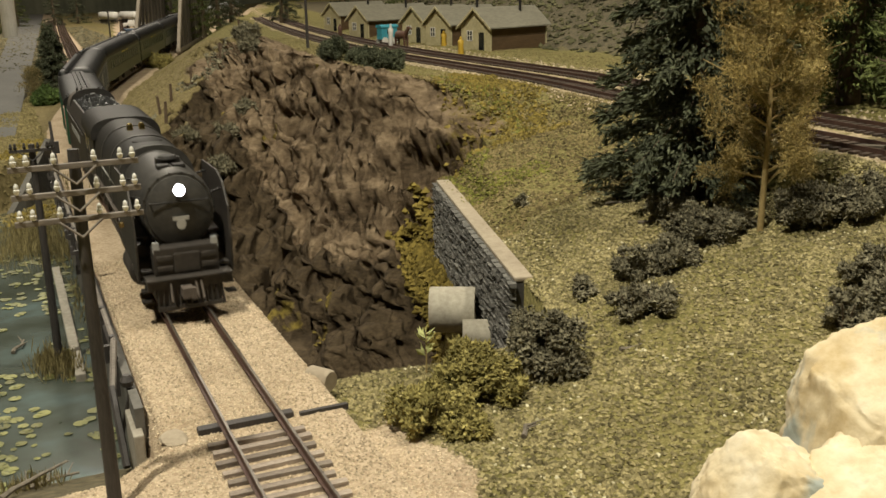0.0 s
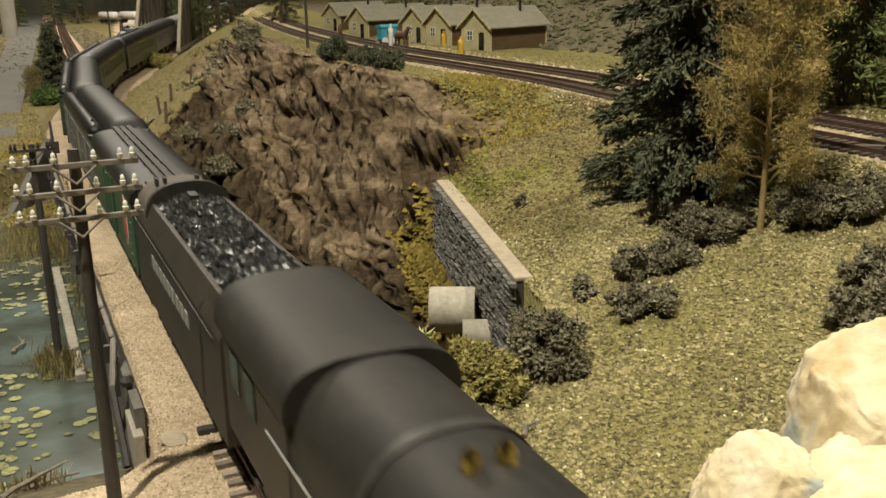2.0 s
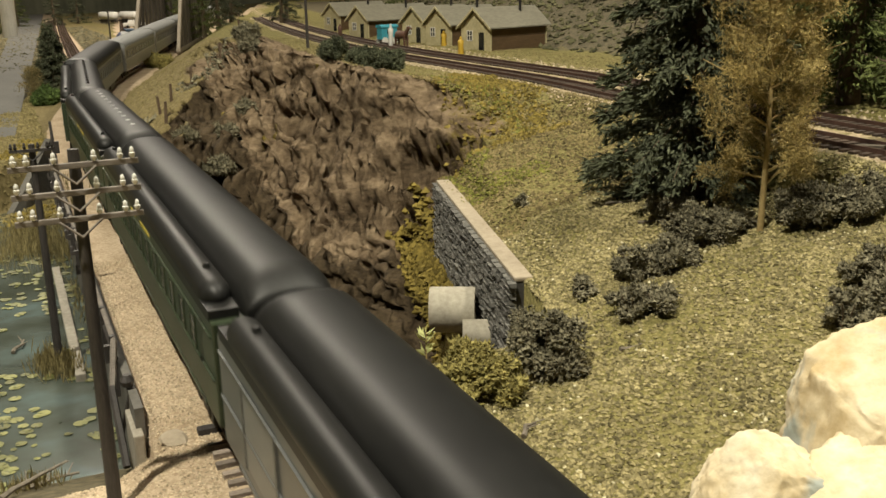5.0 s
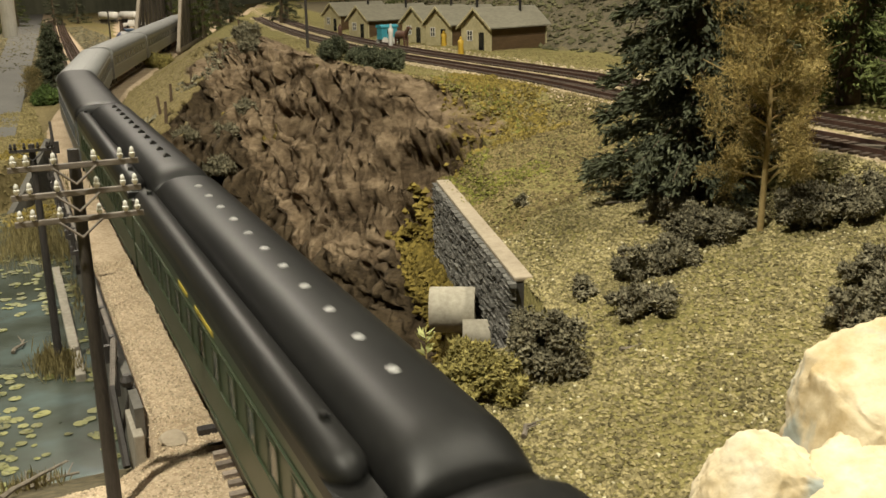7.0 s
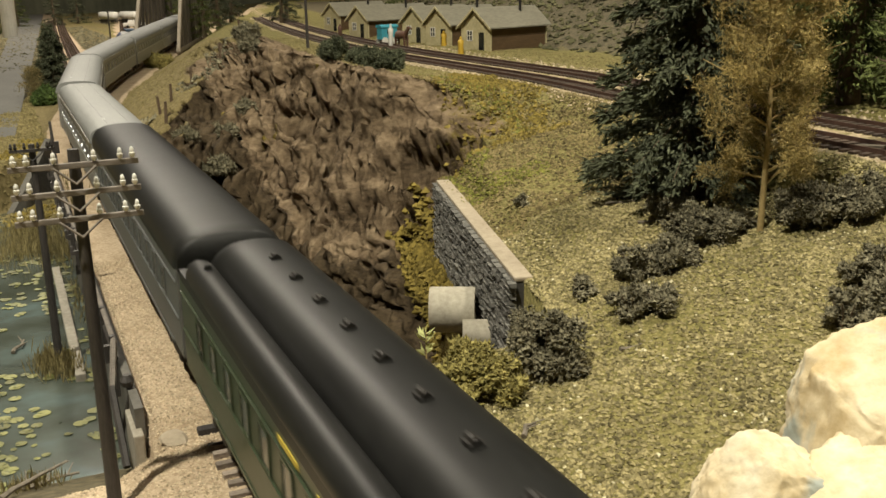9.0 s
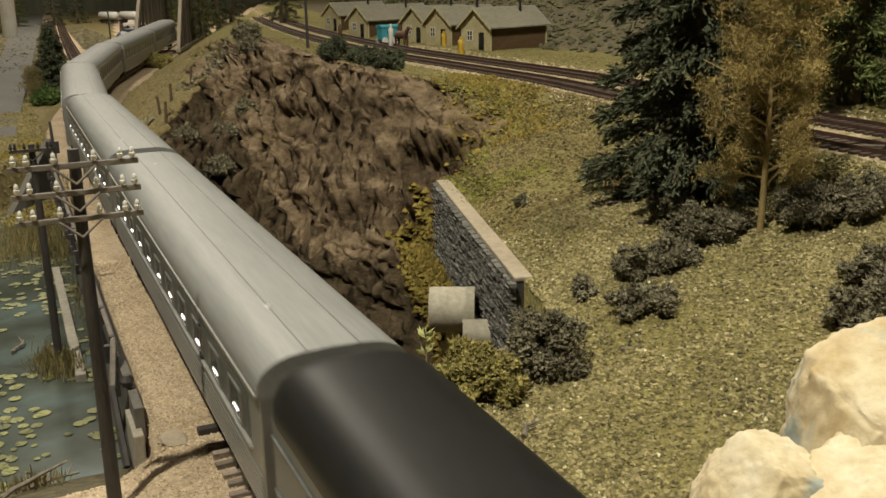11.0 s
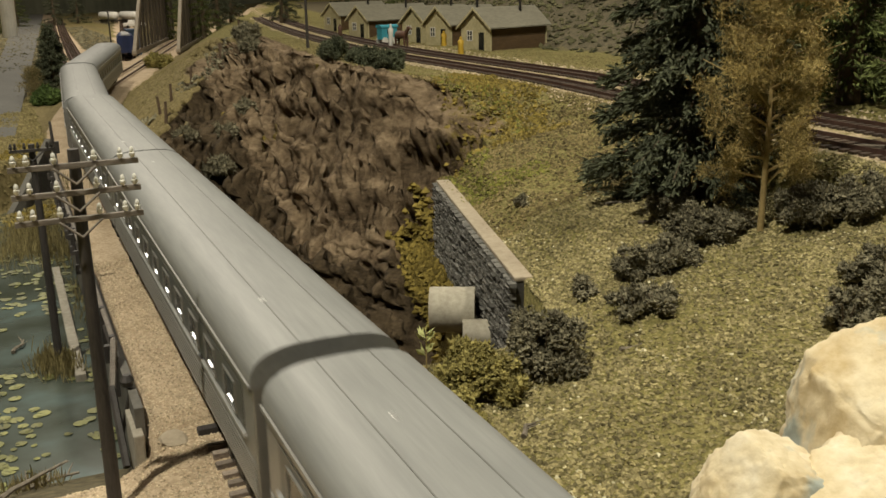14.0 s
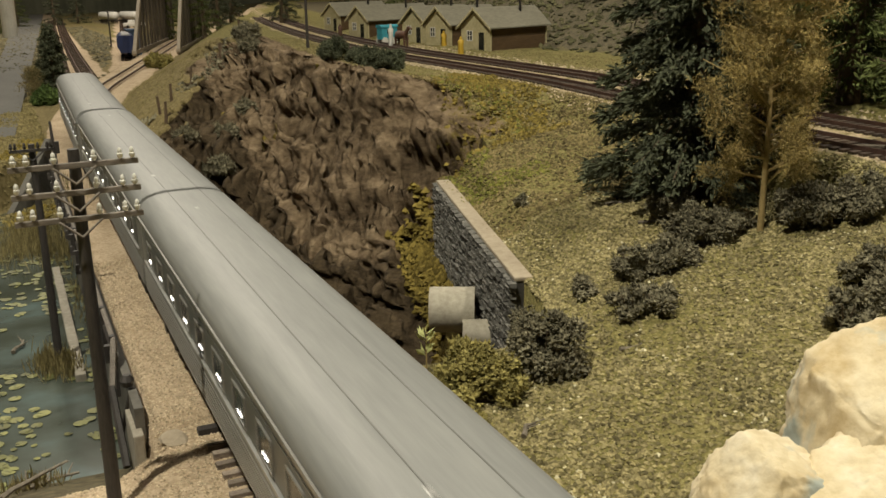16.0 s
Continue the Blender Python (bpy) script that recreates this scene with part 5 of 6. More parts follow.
def bush(x, y, r, mat, seed, label, tall=1.0, lump=0.095, sink=0.1):
    rng = np.random.default_rng(seed)
    z = ground_z(x, y)
    root = holder("bush", at(x, y, z), label, "bush", "bushes on the hillside")
    bm = bmesh.new()
    for k in range(6):
        a = k * 1.05 + rng.uniform(0, 0.5)
        rod(bm, (0, 0, -0.2), (r * 0.6 * math.cos(a), r * 0.6 * math.sin(a), r * tall * 0.9), 0.06, 0.02, 5)
    part("stem", bm, LIMB, root)
    n = int(2600 * max(0.35, min(2.2, r * r)))
    # clusters of lumps, with gaps between them
    m = max(9, int(24 * r))
    cc = rng.normal(size=(m, 3))
    cc /= np.linalg.norm(cc, axis=1, keepdims=True)
    cc *= rng.uniform(0.3, 1.0, (m, 1)) * r
    cc[:, 2] = np.abs(cc[:, 2]) * tall + r * 0.25
    own = rng.integers(0, m, n)
    d = rng.normal(size=(n, 3))
    d /= np.linalg.norm(d, axis=1, keepdims=True)
    c = cc[own] + d * (rng.uniform(0.5, 1.0, (n, 1)) * rng.uniform(0.14, 0.42, m)[own][:, None] * r)
    c[:, 2] = np.maximum(c[:, 2], -sink)
    leafy("foliage", [lumps(c, rng.uniform(0.35, 1.0, n) * lump, rng, 0.6), blades(c[::2], d[::2] + [0, 0, 0.3], rng.uniform(1.2, 3.0, len(c[::2])) * lump, lump * 0.28, rng)], mat, "", "", parent=root)


SHRUBS = (
    (8.3, 28.7, 1.45, 1.0), (5.9, 27.3, 1.4, 0.75), (10.9, 28.6, 1.55, 1.25), (14.8, 32.2, 0.6, 1.0), (15.1, 29.2, 0.8, 1.1), (16.0, 28.7, 0.9, 0.9),
    (17.2, 31.8, 1.05, 1.1), (18.8, 31.4, 1.05, 0.9), (21.1, 32.6, 1.4, 0.8), (22.2, 35.9, 1.2, 0.8), (22.6, 32.6, 1.0, 0.8), (25.0, 30.4, 1.4, 0.9),
    (26.0, 29.6, 1.2, 0.9), (26.9, 29.0, 1.3, 1.0), (19.3, 22.8, 0.85, 1.3), (22.0, 24.4, 0.95, 1.1), (20.9, 22.9, 0.8, 1.0), (18.7, 44.4, 0.4, 1.0),
    (23.4, 90.0, 1.7, 0.9), (24.4, 84.8, 1.5, 0.8), (24.3, 78.6, 1.7, 0.8), (6.6, 25.6, 0.8, 0.6), (8.9, 27.6, 0.8, 0.9), (12.0, 31.2, 0.9, 0.9), (13.4, 34.0, 1.1, 1.0), (12.6, 32.6, 1.0, 1.0))
for k_, (x_, y_, r_, t_) in enumerate(SHRUBS):
    olive = k_ in (0, 1, 21, 22)
    green = k_ in (18, 19, 20)
    bush(x_, y_, r_, BUSH_OLIVE if olive else (SPRUCE if green else BUSH_LEAF), 200 + k_,
         "bushy olive-yellow shrub at the foot of the hillside" if olive else ("dark green low shrub on the rock rim" if green else "grey-green lichen shrub on the mossy hillside"), t_)
for k_, (x_, y_, r_) in enumerate(((9.5, 80.0, 1.3), (8.0, 84.0, 1.0), (11.5, 86.0, 1.2), (20.4, 113.0, 1.6), (19.2, 107.0, 1.3), (17.0, 160.0, 2.2), (14.5, 90.0, 1.0))):
    bush(x_, y_, r_, BUSH_LEAF if k_ != 5 else BUSH_OLIVE, 240 + k_, "dry tangled shrub on the rock slope", 0.7, 0.2)


def pale_sprig():
    x, y = 7.3, 31.0
    z = ground_z(x, y)
    root = holder("seedling", at(x, y, z), "small pale yellow-green seedling at the ravine edge", "plant")
    rng = np.random.default_rng(9)
    bm = bmesh.new()
    rod(bm, (0, 0, -0.2), (0.05, 0, 1.7), 0.04, 0.025, 5)
    part("stem", bm, LIMB_PALE, root)
    for k in range(15):
        a, h = rng.uniform(0, 6.28), rng.uniform(0.9, 2.3)
        v, f = blades(np.array([[0, 0, h * 0.75]]), np.array([[math.cos(a), math.sin(a), 0.8]]), 0.5, 0.12, rng)
        ob = new("leaf", cloud("leaf", v, f, PALE_LEAF))
        ob.parent = root


pale_sprig()


def spruce(x, y, height, reach, seed, mat, label, name="spruce_tree", droop=0.35, first=0.06, density=1.0):
    rng = np.random.default_rng(seed)
    z = ground_z(x, y)
    root = holder(name, at(x, y, z), label, "tree")
    bm = bmesh.new()
    rod(bm, (0, 0, -0.3), (0, 0, height), 0.035 * height + 0.08, 0.05, 9)
    pieces = []
    n = int(78 * density)
    for k in range(n):
        s = first + (1 - first) * (k / n) ** 0.9
        a = k * 2.4 + rng.uniform(-0.5, 0.5)
        L = reach * (1 - s) ** 0.75 * rng.uniform(0.65, 1.2) + 0.25
        z0 = height * s
        end = Vector((L * math.cos(a), L * math.sin(a), z0 - droop * L * rng.uniform(0.6, 1.3)))
        rod(bm, (0, 0, z0), end, 0.07 * (1 - s) + 0.03, 0.02, 5)
        m = int(75 * L * density) + 20
        t = rng.uniform(0.18, 1.03, m)
        base = np.array([0, 0, z0])[None] + t[:, None] * (np.array(end) - np.array([0, 0, z0]))[None]
        w = (0.10 + 0.24 * (1 - t)) * (0.5 + L * 0.30)
        base = base + rng.normal(size=(m, 3)) * w[:, None] * np.array([1, 1, 0.55])
        base[:, 2] -= np.abs(rng.normal(size=m)) * 0.14 * L * 0.4
        d = np.stack([np.full(m, math.cos(a)), np.full(m, math.sin(a)), np.full(m, -0.5)], -1) + rng.normal(0, 0.5, (m, 3))
        pieces.append(blades(base, d, rng.uniform(0.28, 0.62, m), 0.075, rng))
    part("trunk", bm, LIMB, root)
    leafy("crown", pieces, mat, "", "", parent=root)


def airy_tree(x, y, height, reach, seed, limb, mat, label, density=1.0, leaf=0.12):
    """A twiggy broadleaf: limbs fork twice and carry small clumps."""
    rng = np.random.default_rng(seed)
    z = ground_z(x, y)
    root = holder("broadleaf_tree", at(x, y, z), label, "tree")
    bm = bmesh.new()
    rod(bm, (0, 0, -0.3), (0.1, 0, height * 0.35), 0.15, 0.10, 9)
    rod(bm, (0.1, 0, height * 0.35), (0.3, 0.3, height), 0.10, 0.03, 8)
    tips = []
    for k in range(44):
        s = 0.14 + 0.83 * k / 44
        a = k * 2.4 + rng.uniform(-0.4, 0.4)
        L = reach * (0.45 + 0.55 * math.sin(math.pi * min(1, 0.15 + s * 0.9))) * rng.uniform(0.6, 1.15)
        p0 = Vector((0.1, 0, height * s))
        p1 = p0 + Vector((L * math.cos(a), L * math.sin(a), L * rng.uniform(0.15, 0.8)))
        rod(bm, p0, p1, 0.05 * (1 - s) + 0.03, 0.02, 5)
        for q in range(4):
            t = rng.uniform(0.35, 0.95)
            b = p0.lerp(p1, t)
            e = b + Vector(rng.normal(size=3)) * L * 0.24 - Vector((0, 0, 0.10 * L))
            rod(bm, b, e, 0.03, 0.012, 4)
            tips += [(b.lerp(e, u), L) for u in (0.3, 0.6, 0.9, 1.1)]
    part("trunk", bm, limb, root)
    pieces = []
    for t, L in tips:
        m = int(13 * density)
        c = np.array(t)[None] + rng.normal(size=(m, 3)) * 0.22 * (0.5 + L * 0.2)
        pieces.append(blades(c, rng.normal(size=(m, 3)), rng.uniform(0.6, 1.4, m) * leaf * 2.6, leaf * 0.17, rng))
    leafy("crown", pieces, mat, "", "", parent=root)


spruce(24.6, 37.6, 21.0, 5.2, 31, SPRUCE, "tall dark spruce with drooping needle branches", droop=0.42, density=1.5)
airy_tree(23.4, 31.6, 14.5, 2.9, 33, LIMB_PALE, GOLD_LEAF, "twiggy golden-brown tree on the hillside", 5.0, 0.10)
spruce(41.0, 44.0, 20.0, 8.0, 35, GREEN_NEEDLE, "bright green spruce behind the upper track", droop=0.15, density=1.1)
spruce(34.5, 30.0, 16.0, 5.2, 36, GREEN_NEEDLE, "bright green spruce beside the upper track", droop=0.2, first=0.2)
spruce(45.0, 58.0, 20.0, 6.5, 37, SPRUCE, "dark spruce on the slope behind the track", droop=0.3)
spruce(48.0, 50.0, 22.0, 6.5, 38, GREEN_NEEDLE, "bright green spruce on the upper slope", droop=0.2)
spruce(0.2, 135.5, 9.6, 2.6, 39, SPRUCE, "small dark conifer beside the curve", "conifer_tree", droop=0.1, first=0.2)
bush(-1.2, 131.5, 1.7, GREEN_LEAF, 270, "yellow-green shrub beside the curve", 0.9, 0.25)
airy_tree(-2.6, 134, 4.5, 1.6, 40, LIMB_PALE, STRAW, "bare straw-coloured bush beside the curve", 0.5, 0.12)
for k_, (x_, y_, h_) in enumerate(((33, 205, 13), (38, 215, 14), (43, 225, 13), (29, 232, 15), (52, 215, 14), (58, 190, 14), (66, 175, 16), (72, 150, 15), (60, 240, 16), (78, 205, 15), (70, 130, 14), (66, 108, 14), (72, 95, 16), (63, 88, 14), (60, 72, 15), (68, 80, 17))):
    spruce(x_, y_, h_, 4.0, 300 + k_, SPRUCE if k_ % 3 else GREEN_NEEDLE, "distant dark conifer on the wooded slope", "conifer_tree", droop=0.15, density=0.45)


# ---- cabins and the scene before them ----
def cabin(x, y, turn, length, width, label):
    z = ground_z(x, y)
    c = holder("cabin", at(x, y, z - 0.1, 0, 0, turn), label, "cabin", "row of cabins")
    h, peak = 3.0, 4.7
    bm = bmesh.new()
    pts = [(0, 0, 0), (0, width, 0), (0, width, h), (0, width / 2, peak), (0, 0, h)]
    n = 5
    join(bm, pts + [(length, b, q) for a, b, q in pts], [(0, 1, 2, 3, 4), (9, 8, 7, 6, 5)] + [(i, (i + 1) % n, n + (i + 1) % n, n + i) for i in range(n)])
    part("wall", bm, CABIN_BROWN, c, "brown plank wall")
    for k in range(11):
        bm = bmesh.new()
        box(bm, length / 2, -0.03, 0.2 + k * 0.26, length - 0.3, 0.05, 0.2)
        part("plank", bm, CABIN_BROWN, c)
    bm = bmesh.new()
    join(bm, [(-0.02, 0.1, 0), (-0.02, width - 0.1, 0), (-0.02, width - 0.1, h), (-0.02, width / 2, peak - 0.1), (-0.02, 0.1, h),
              (-0.1, 0.1, 0), (-0.1, width - 0.1, 0), (-0.1, width - 0.1, h), (-0.1, width / 2, peak - 0.1), (-0.1, 0.1, h)],
         [(0, 1, 2, 3, 4), (9, 8, 7, 6, 5)] + [(i, (i + 1) % 5, 5 + (i + 1) % 5, 5 + i) for i in range(5)])
    part("gable", bm, CABIN_CREAM, c, "cream painted gable end")
    for s in (0, 1):
        bm = bmesh.new()
        y0, y1 = (-0.5, width / 2) if s == 0 else (width + 0.5, width / 2)
        z0, z1 = h - 0.45, peak + 0.08
        p = [(-0.6, y0, z0), (length + 0.5, y0, z0), (length + 0.5, y1, z1), (-0.6, y1, z1)]
        join(bm, p + [(a, b, q + 0.14) for a, b, q in p], [(3, 2, 1, 0), (4, 5, 6, 7), (0, 1, 5, 4), (1, 2, 6, 5), (2, 3, 7, 6), (3, 0, 4, 7)])
        part("roof", bm, CABIN_ROOF, c, "grey-green shingled roof")
        bm = bmesh.new()
        join(bm, [(-0.66, y0, z0 - 0.15), (-0.66, y1, z1 - 0.15), (-0.66, y1, z1 + 0.12), (-0.66, y0, z0 + 0.12), (-0.56, y0, z0 - 0.15), (-0.56, y1, z1 - 0.15), (-0.56, y1, z1 + 0.12), (-0.56, y0, z0 + 0.12)],
             [(0, 1, 2, 3), (7, 6, 5, 4), (0, 4, 5, 1), (1, 5, 6, 2), (2, 6, 7, 3), (3, 7, 4, 0)])
        part("bargeboard", bm, CABIN_CREAM, c)
    for yy in (0.0, width):
        bm = bmesh.new()
        box(bm, -0.06, yy, h / 2, 0.22, 0.22, h)
        part("corner_post", bm, CABIN_CREAM, c)
    bm = bmesh.new()
    box(bm, length, -0.04, h / 2, 0.2, 0.14, h)
    part("corner_post", bm, CABIN_CREAM, c)
    bm = bmesh.new()
    box(bm, -0.12, width * 0.3, 1.1, 0.06, 0.85, 2.1)
    door = part("door", bm, GLASS_DARK, c, "dark doorway")
    bm = bmesh.new()
    for dy in (-0.5, 0.5):
        box(bm, -0.14, width * 0.3 + dy, 1.15, 0.08, 0.14, 2.3)
    part("door_frame", bm, CABIN_CREAM, door)
    bm = bmesh.new()
    box(bm, -0.12, width * 0.72, 1.75, 0.06, 0.7, 1.0)
    win = part("window", bm, GLASS_DARK, c)
    bm = bmesh.new()
    for dy in (-0.4, 0.0, 0.4):
        box(bm, -0.15, width * 0.72 + dy, 1.75, 0.08, 0.09, 1.1)
    for dz in (-0.55, 0.0, 0.55):
        box(bm, -0.15, width * 0.72, 1.75 + dz, 0.07, 0.85, 0.09)
    part("window_frame", bm, WHITE, win)
    bm = bmesh.new()
    rod(bm, (length * 0.7, width * 0.35, peak - 0.7), (length * 0.7, width * 0.35, peak + 0.9), 0.16, 0.16, 8)
    part("stove_pipe", bm, BLACK, c)


for x_, y_, t_, l_ in ((45.1, 99.9, 20, 9.6), (45.7, 111.9, 20, 9.0), (46.2, 121.0, 20, 9.0), (45.6, 141.6, 20, 13.0), (49.2, 165.8, 20, 11.0)):
    cabin(x_, y_, t_, l_, 4.4, "small brown cabin with cream gable and grey roof")


def build_caravan():
    x, y = 42.6, 126.0
    z = ground_z(x, y)
    c = holder("caravan", at(x, y, z, 0, 0, 100), "turquoise wooden caravan wagon beside the track", "wagon")
    bm = bmesh.new()
    box(bm, 0, 0, 2.1, 2.0, 3.6, 2.4)
    part("body", bm, TURQUOISE, c, bevel=0.1)
    bm = bmesh.new()
    extrude(bm, arch(1.15, 3.25, 3.8, 10), -2.0, 2.0)
    part("roof", bm, TURQUOISE, c)
    for s in (-1, 1):
        bm = bmesh.new()
        box(bm, s * 1.02, 0.2, 2.4, 0.05, 0.7, 0.8)
        part("window", bm, GLASS_DARK, c)
        for yy in (-1.2, 1.2):
            bm = bmesh.new()
            lathe(bm, (s * 1.05, yy, 0.7), (s * 1.2, yy, 0.7), [(0, 0.7), (1, 0.7)], 16)
            part("wheel", bm, WHITE, c)
    for o in c.children:
        o.data.transform(Matrix.Scale(0.68, 4))
    bm = bmesh.new()
    x, y = 41.7, 118.3
    z = ground_z(x, y)
    lathe(bm, (x - 0.3, y + 1.3, z + 1.5), (x + 0.2, y - 0.9, z + 1.55), [(0, 0.3), (0.2, 0.55), (0.8, 0.5), (1, 0.3)], 12)
    rod(bm, (x + 0.15, y - 0.8, z + 1.7), (x + 0.35, y - 1.4, z + 2.5), 0.3, 0.18)
    rod(bm, (x + 0.3, y - 1.25, z + 2.5), (x + 0.5, y - 1.95, z + 2.3), 0.2, 0.12)
    for dx, dy in ((-0.45, 1.1), (-0.05, 1.1), (0.0, -0.7), (0.4, -0.7)):
        rod(bm, (x + dx, y + dy, z - 0.05), (x + dx, y + dy, z + 1.3), 0.12, 0.2, 6)
    solid("horse_figurine", bm, HORSE, "chestnut brown model horse before the cabins", "figurine", smooth=60)
    for fx, fy, mat_, tall, lab in ((42.05, 101.4, FIG_YELLOW, 2.0, "plain yellow figurine before a cabin"), (45.0, 112.6, FIG_YELLOW, 1.9, "plain yellow figurine beside a cabin wall"),
                                    (41.0, 120.5, WHITE, 2.9, "plain white figurine above the horse"), (43.2, 148.0, HORSE, 2.0, "plain brown figurine beside the track")):
        z = ground_z(fx, fy)
        bm = bmesh.new()
        lathe(bm, (fx, fy, z), (fx, fy, z + tall), [(0, 0.34), (0.5, 0.3), (0.75, 0.36), (0.84, 0.14), (0.9, 0.17), (1, 0.08)], 10)
        solid("figurine", bm, mat_, lab, "figurine", smooth=60)
    bm = bmesh.new()
    for k in (0, 1):
        box(bm, 31.0 + k * 0.9, 102.0, ground_z(31, 102) + 0.35, 0.4, 0.12, 0.7, 30)
    solid("track_marker", bm, WHITE, "small white striped marker beside the track", "marker")


build_caravan()
for x_, y_, h_, lean in ((7.3, 93.8, 1.7, -5), (7.2, 89.9, 1.9, 3), (8.8, 96.4, 1.7, 2), (11.8, 102.0, 2.0, 2), (16.9, 111.5, 2.2, 0), (21.5, 121.0, 2.2, -4)):
    bm = bmesh.new()
    rod(bm, (0, 0, -0.3), (0, 0, h_), 0.15, 0.12, 6)
    ob_ = solid("fence_post", bm, POST_WOOD, "weathered brown fence post on the grassy slope", "fence post", "fence posts on the slope")
    ob_.matrix_world = at(x_, y_, ground_z(x_, y_), 0, lean, 0)

# ---- truss bridge and yard behind the curve ----
def truss(off, u0, u1, high, label):
    x0, y0, a0 = track(u0)
    base = float(climb(u0)) - 0.4
    run = u1 - u0
    t = holder("bridge_truss", at(x0 + off * math.cos(a0), y0 - off * math.sin(a0), base, 0, 0, -math.degrees(a0)), label, "bridge truss", "trusses of the bridge")
    lean = 13.0
    bm = bmesh.new()
    rod(bm, (0, 0, 0), (0, lean, high), 0.42, 0.42, 4)
    part("end_post", bm, TRUSS_WOOD, t, "pale inclined timber end post")
    bm = bmesh.new()
    box(bm, 0, (lean + run) / 2, high, 0.8, run - lean, 0.6)
    part("top_chord", bm, TRUSS_WOOD, t)
    bm = bmesh.new()
    box(bm, 0, run / 2, 0.35, 0.8, run, 0.7)
    part("bottom_chord", bm, TRUSS_WOOD, t)
    n = 26
    rng = random.Random(int(off * 10))
    for k in range(n):
        y = 0.8 + k * (run - 1.6) / (n - 1)
        top = min(high, high * y / lean) - 0.2
        bm = bmesh.new()
        box(bm, 0.15 * (k % 2), y, top / 2, 0.3, 0.95 + rng.uniform(-0.2, 0.1), top)
        part("board", bm, BOARD_WOOD, t)


truss(-4.3, 186, 246, 10.5, "weathered timber truss boarded with brown planks")
truss(3.2, 188, 246, 11.0, "weathered timber truss boarded with brown planks")


def wheel_pair(parent, y):
    bm = bmesh.new()
    for s in (-1, 1):
        rod(bm, (s * 0.8, y, 0.5), (s * 0.95, y, 0.5), 0.5, seg=14)
    rod(bm, (-0.9, y, 0.5), (0.9, y, 0.5), 0.1)
    part("wheelset", bm, BLACK_SIDE, parent)


def parked_hopper():
    x, y = 17.4, 205.0
    c = holder("hopper_car", at(x, y, ground_z(x, y) + 0.2, 0, 0, -6), "dark blue parked hopper car with a pale grey roof", "train car")
    bm = bmesh.new()
    extrude(bm, [(-1.1, 1.2), (1.1, 1.2), (1.7, 2.4), (1.7, 3.9), (1.2, 4.6), (-1.2, 4.6), (-1.7, 3.9), (-1.7, 2.4)], 0, 17)
    part("body", bm, BLUE, c, bevel=0.08)
    bm = bmesh.new()
    box(bm, 0, 8.5, 4.7, 1.5, 16.6, 0.2)
    part("roof_walk", bm, ALUMINIUM, c)
    for s in (-1, 1):
        for k in range(6):
            bm = bmesh.new()
            box(bm, s * 1.72, 1.5 + k * 2.8, 3.1, 0.08, 1.6, 1.3)
            part("side_panel", bm, PALE_METAL, c)
    bm = bmesh.new()
    box(bm, 0, 16.9, 3.0, 3.0, 0.3, 2.4)
    part("end_sheet", bm, RED, c)
    for yy in (1.6, 3.4, 13.6, 15.4):
        wheel_pair(c, yy)


def tank_car(x, y, turn, label):
    c = holder("tank_car", at(x, y, ground_z(x, y) + 0.2, 0, 0, turn), label, "train car", "white tank cars")
    bm = bmesh.new()
    lathe(bm, (0, -7, 2.9), (0, 7, 2.9), [(0, 0.4), (0.02, 1.2), (0.06, 1.65), (0.94, 1.65), (0.98, 1.2), (1, 0.4)], 22)
    part("tank", bm, WHITE, c, smooth=50)
    bm = bmesh.new()
    box(bm, 0, 0, 1.0, 2.2, 14.6, 0.5)
    part("frame", bm, BLACK_SIDE, c)
    for yy in (-5.6, -4.0, 4.0, 5.6):
        wheel_pair(c, yy)


parked_hopper()
tank_car(37.0, 430.0, 20, "white tank car parked in the yard")
tank_car(44.5, 425.0, 20, "white tank car parked in the yard")
bm = bmesh.new()
box(bm, 20.6, 219, ground_z(20.6, 219) + 2.6, 2.6, 4.0, 5.2)
box(bm, 20.6, 219, ground_z(20.6, 219) + 5.3, 3.2, 4.6, 0.3)
solid("shed", bm, STEEL_BLUE, "narrow grey-blue shed beside the truss bridge", "shed")
pickup = holder("pickup_truck", at(40.0, 372.0, ground_z(40, 372), 0, 0, 70), "white parked model truck in the yard", "truck")
bm = bmesh.new()
box(bm, 0, 0, 1.2, 2.2, 8.0, 1.2)
part("body", bm, WHITE, pickup, bevel=0.2)
bm = bmesh.new()
box(bm, 0, 1.2, 2.2, 2.0, 2.6, 1.2, taper=0.8)
part("cab", bm, WHITE, pickup, bevel=0.15)
for sx_ in (-1, 1):
    for sy_ in (-1, 1):
        bm = bmesh.new()
        rod(bm, (sx_ * 0.9, sy_ * 2.5, 0.5), (sx_ * 1.15, sy_ * 2.5, 0.5), 0.5, seg=12)
        part("wheel", bm, BLACK, pickup)


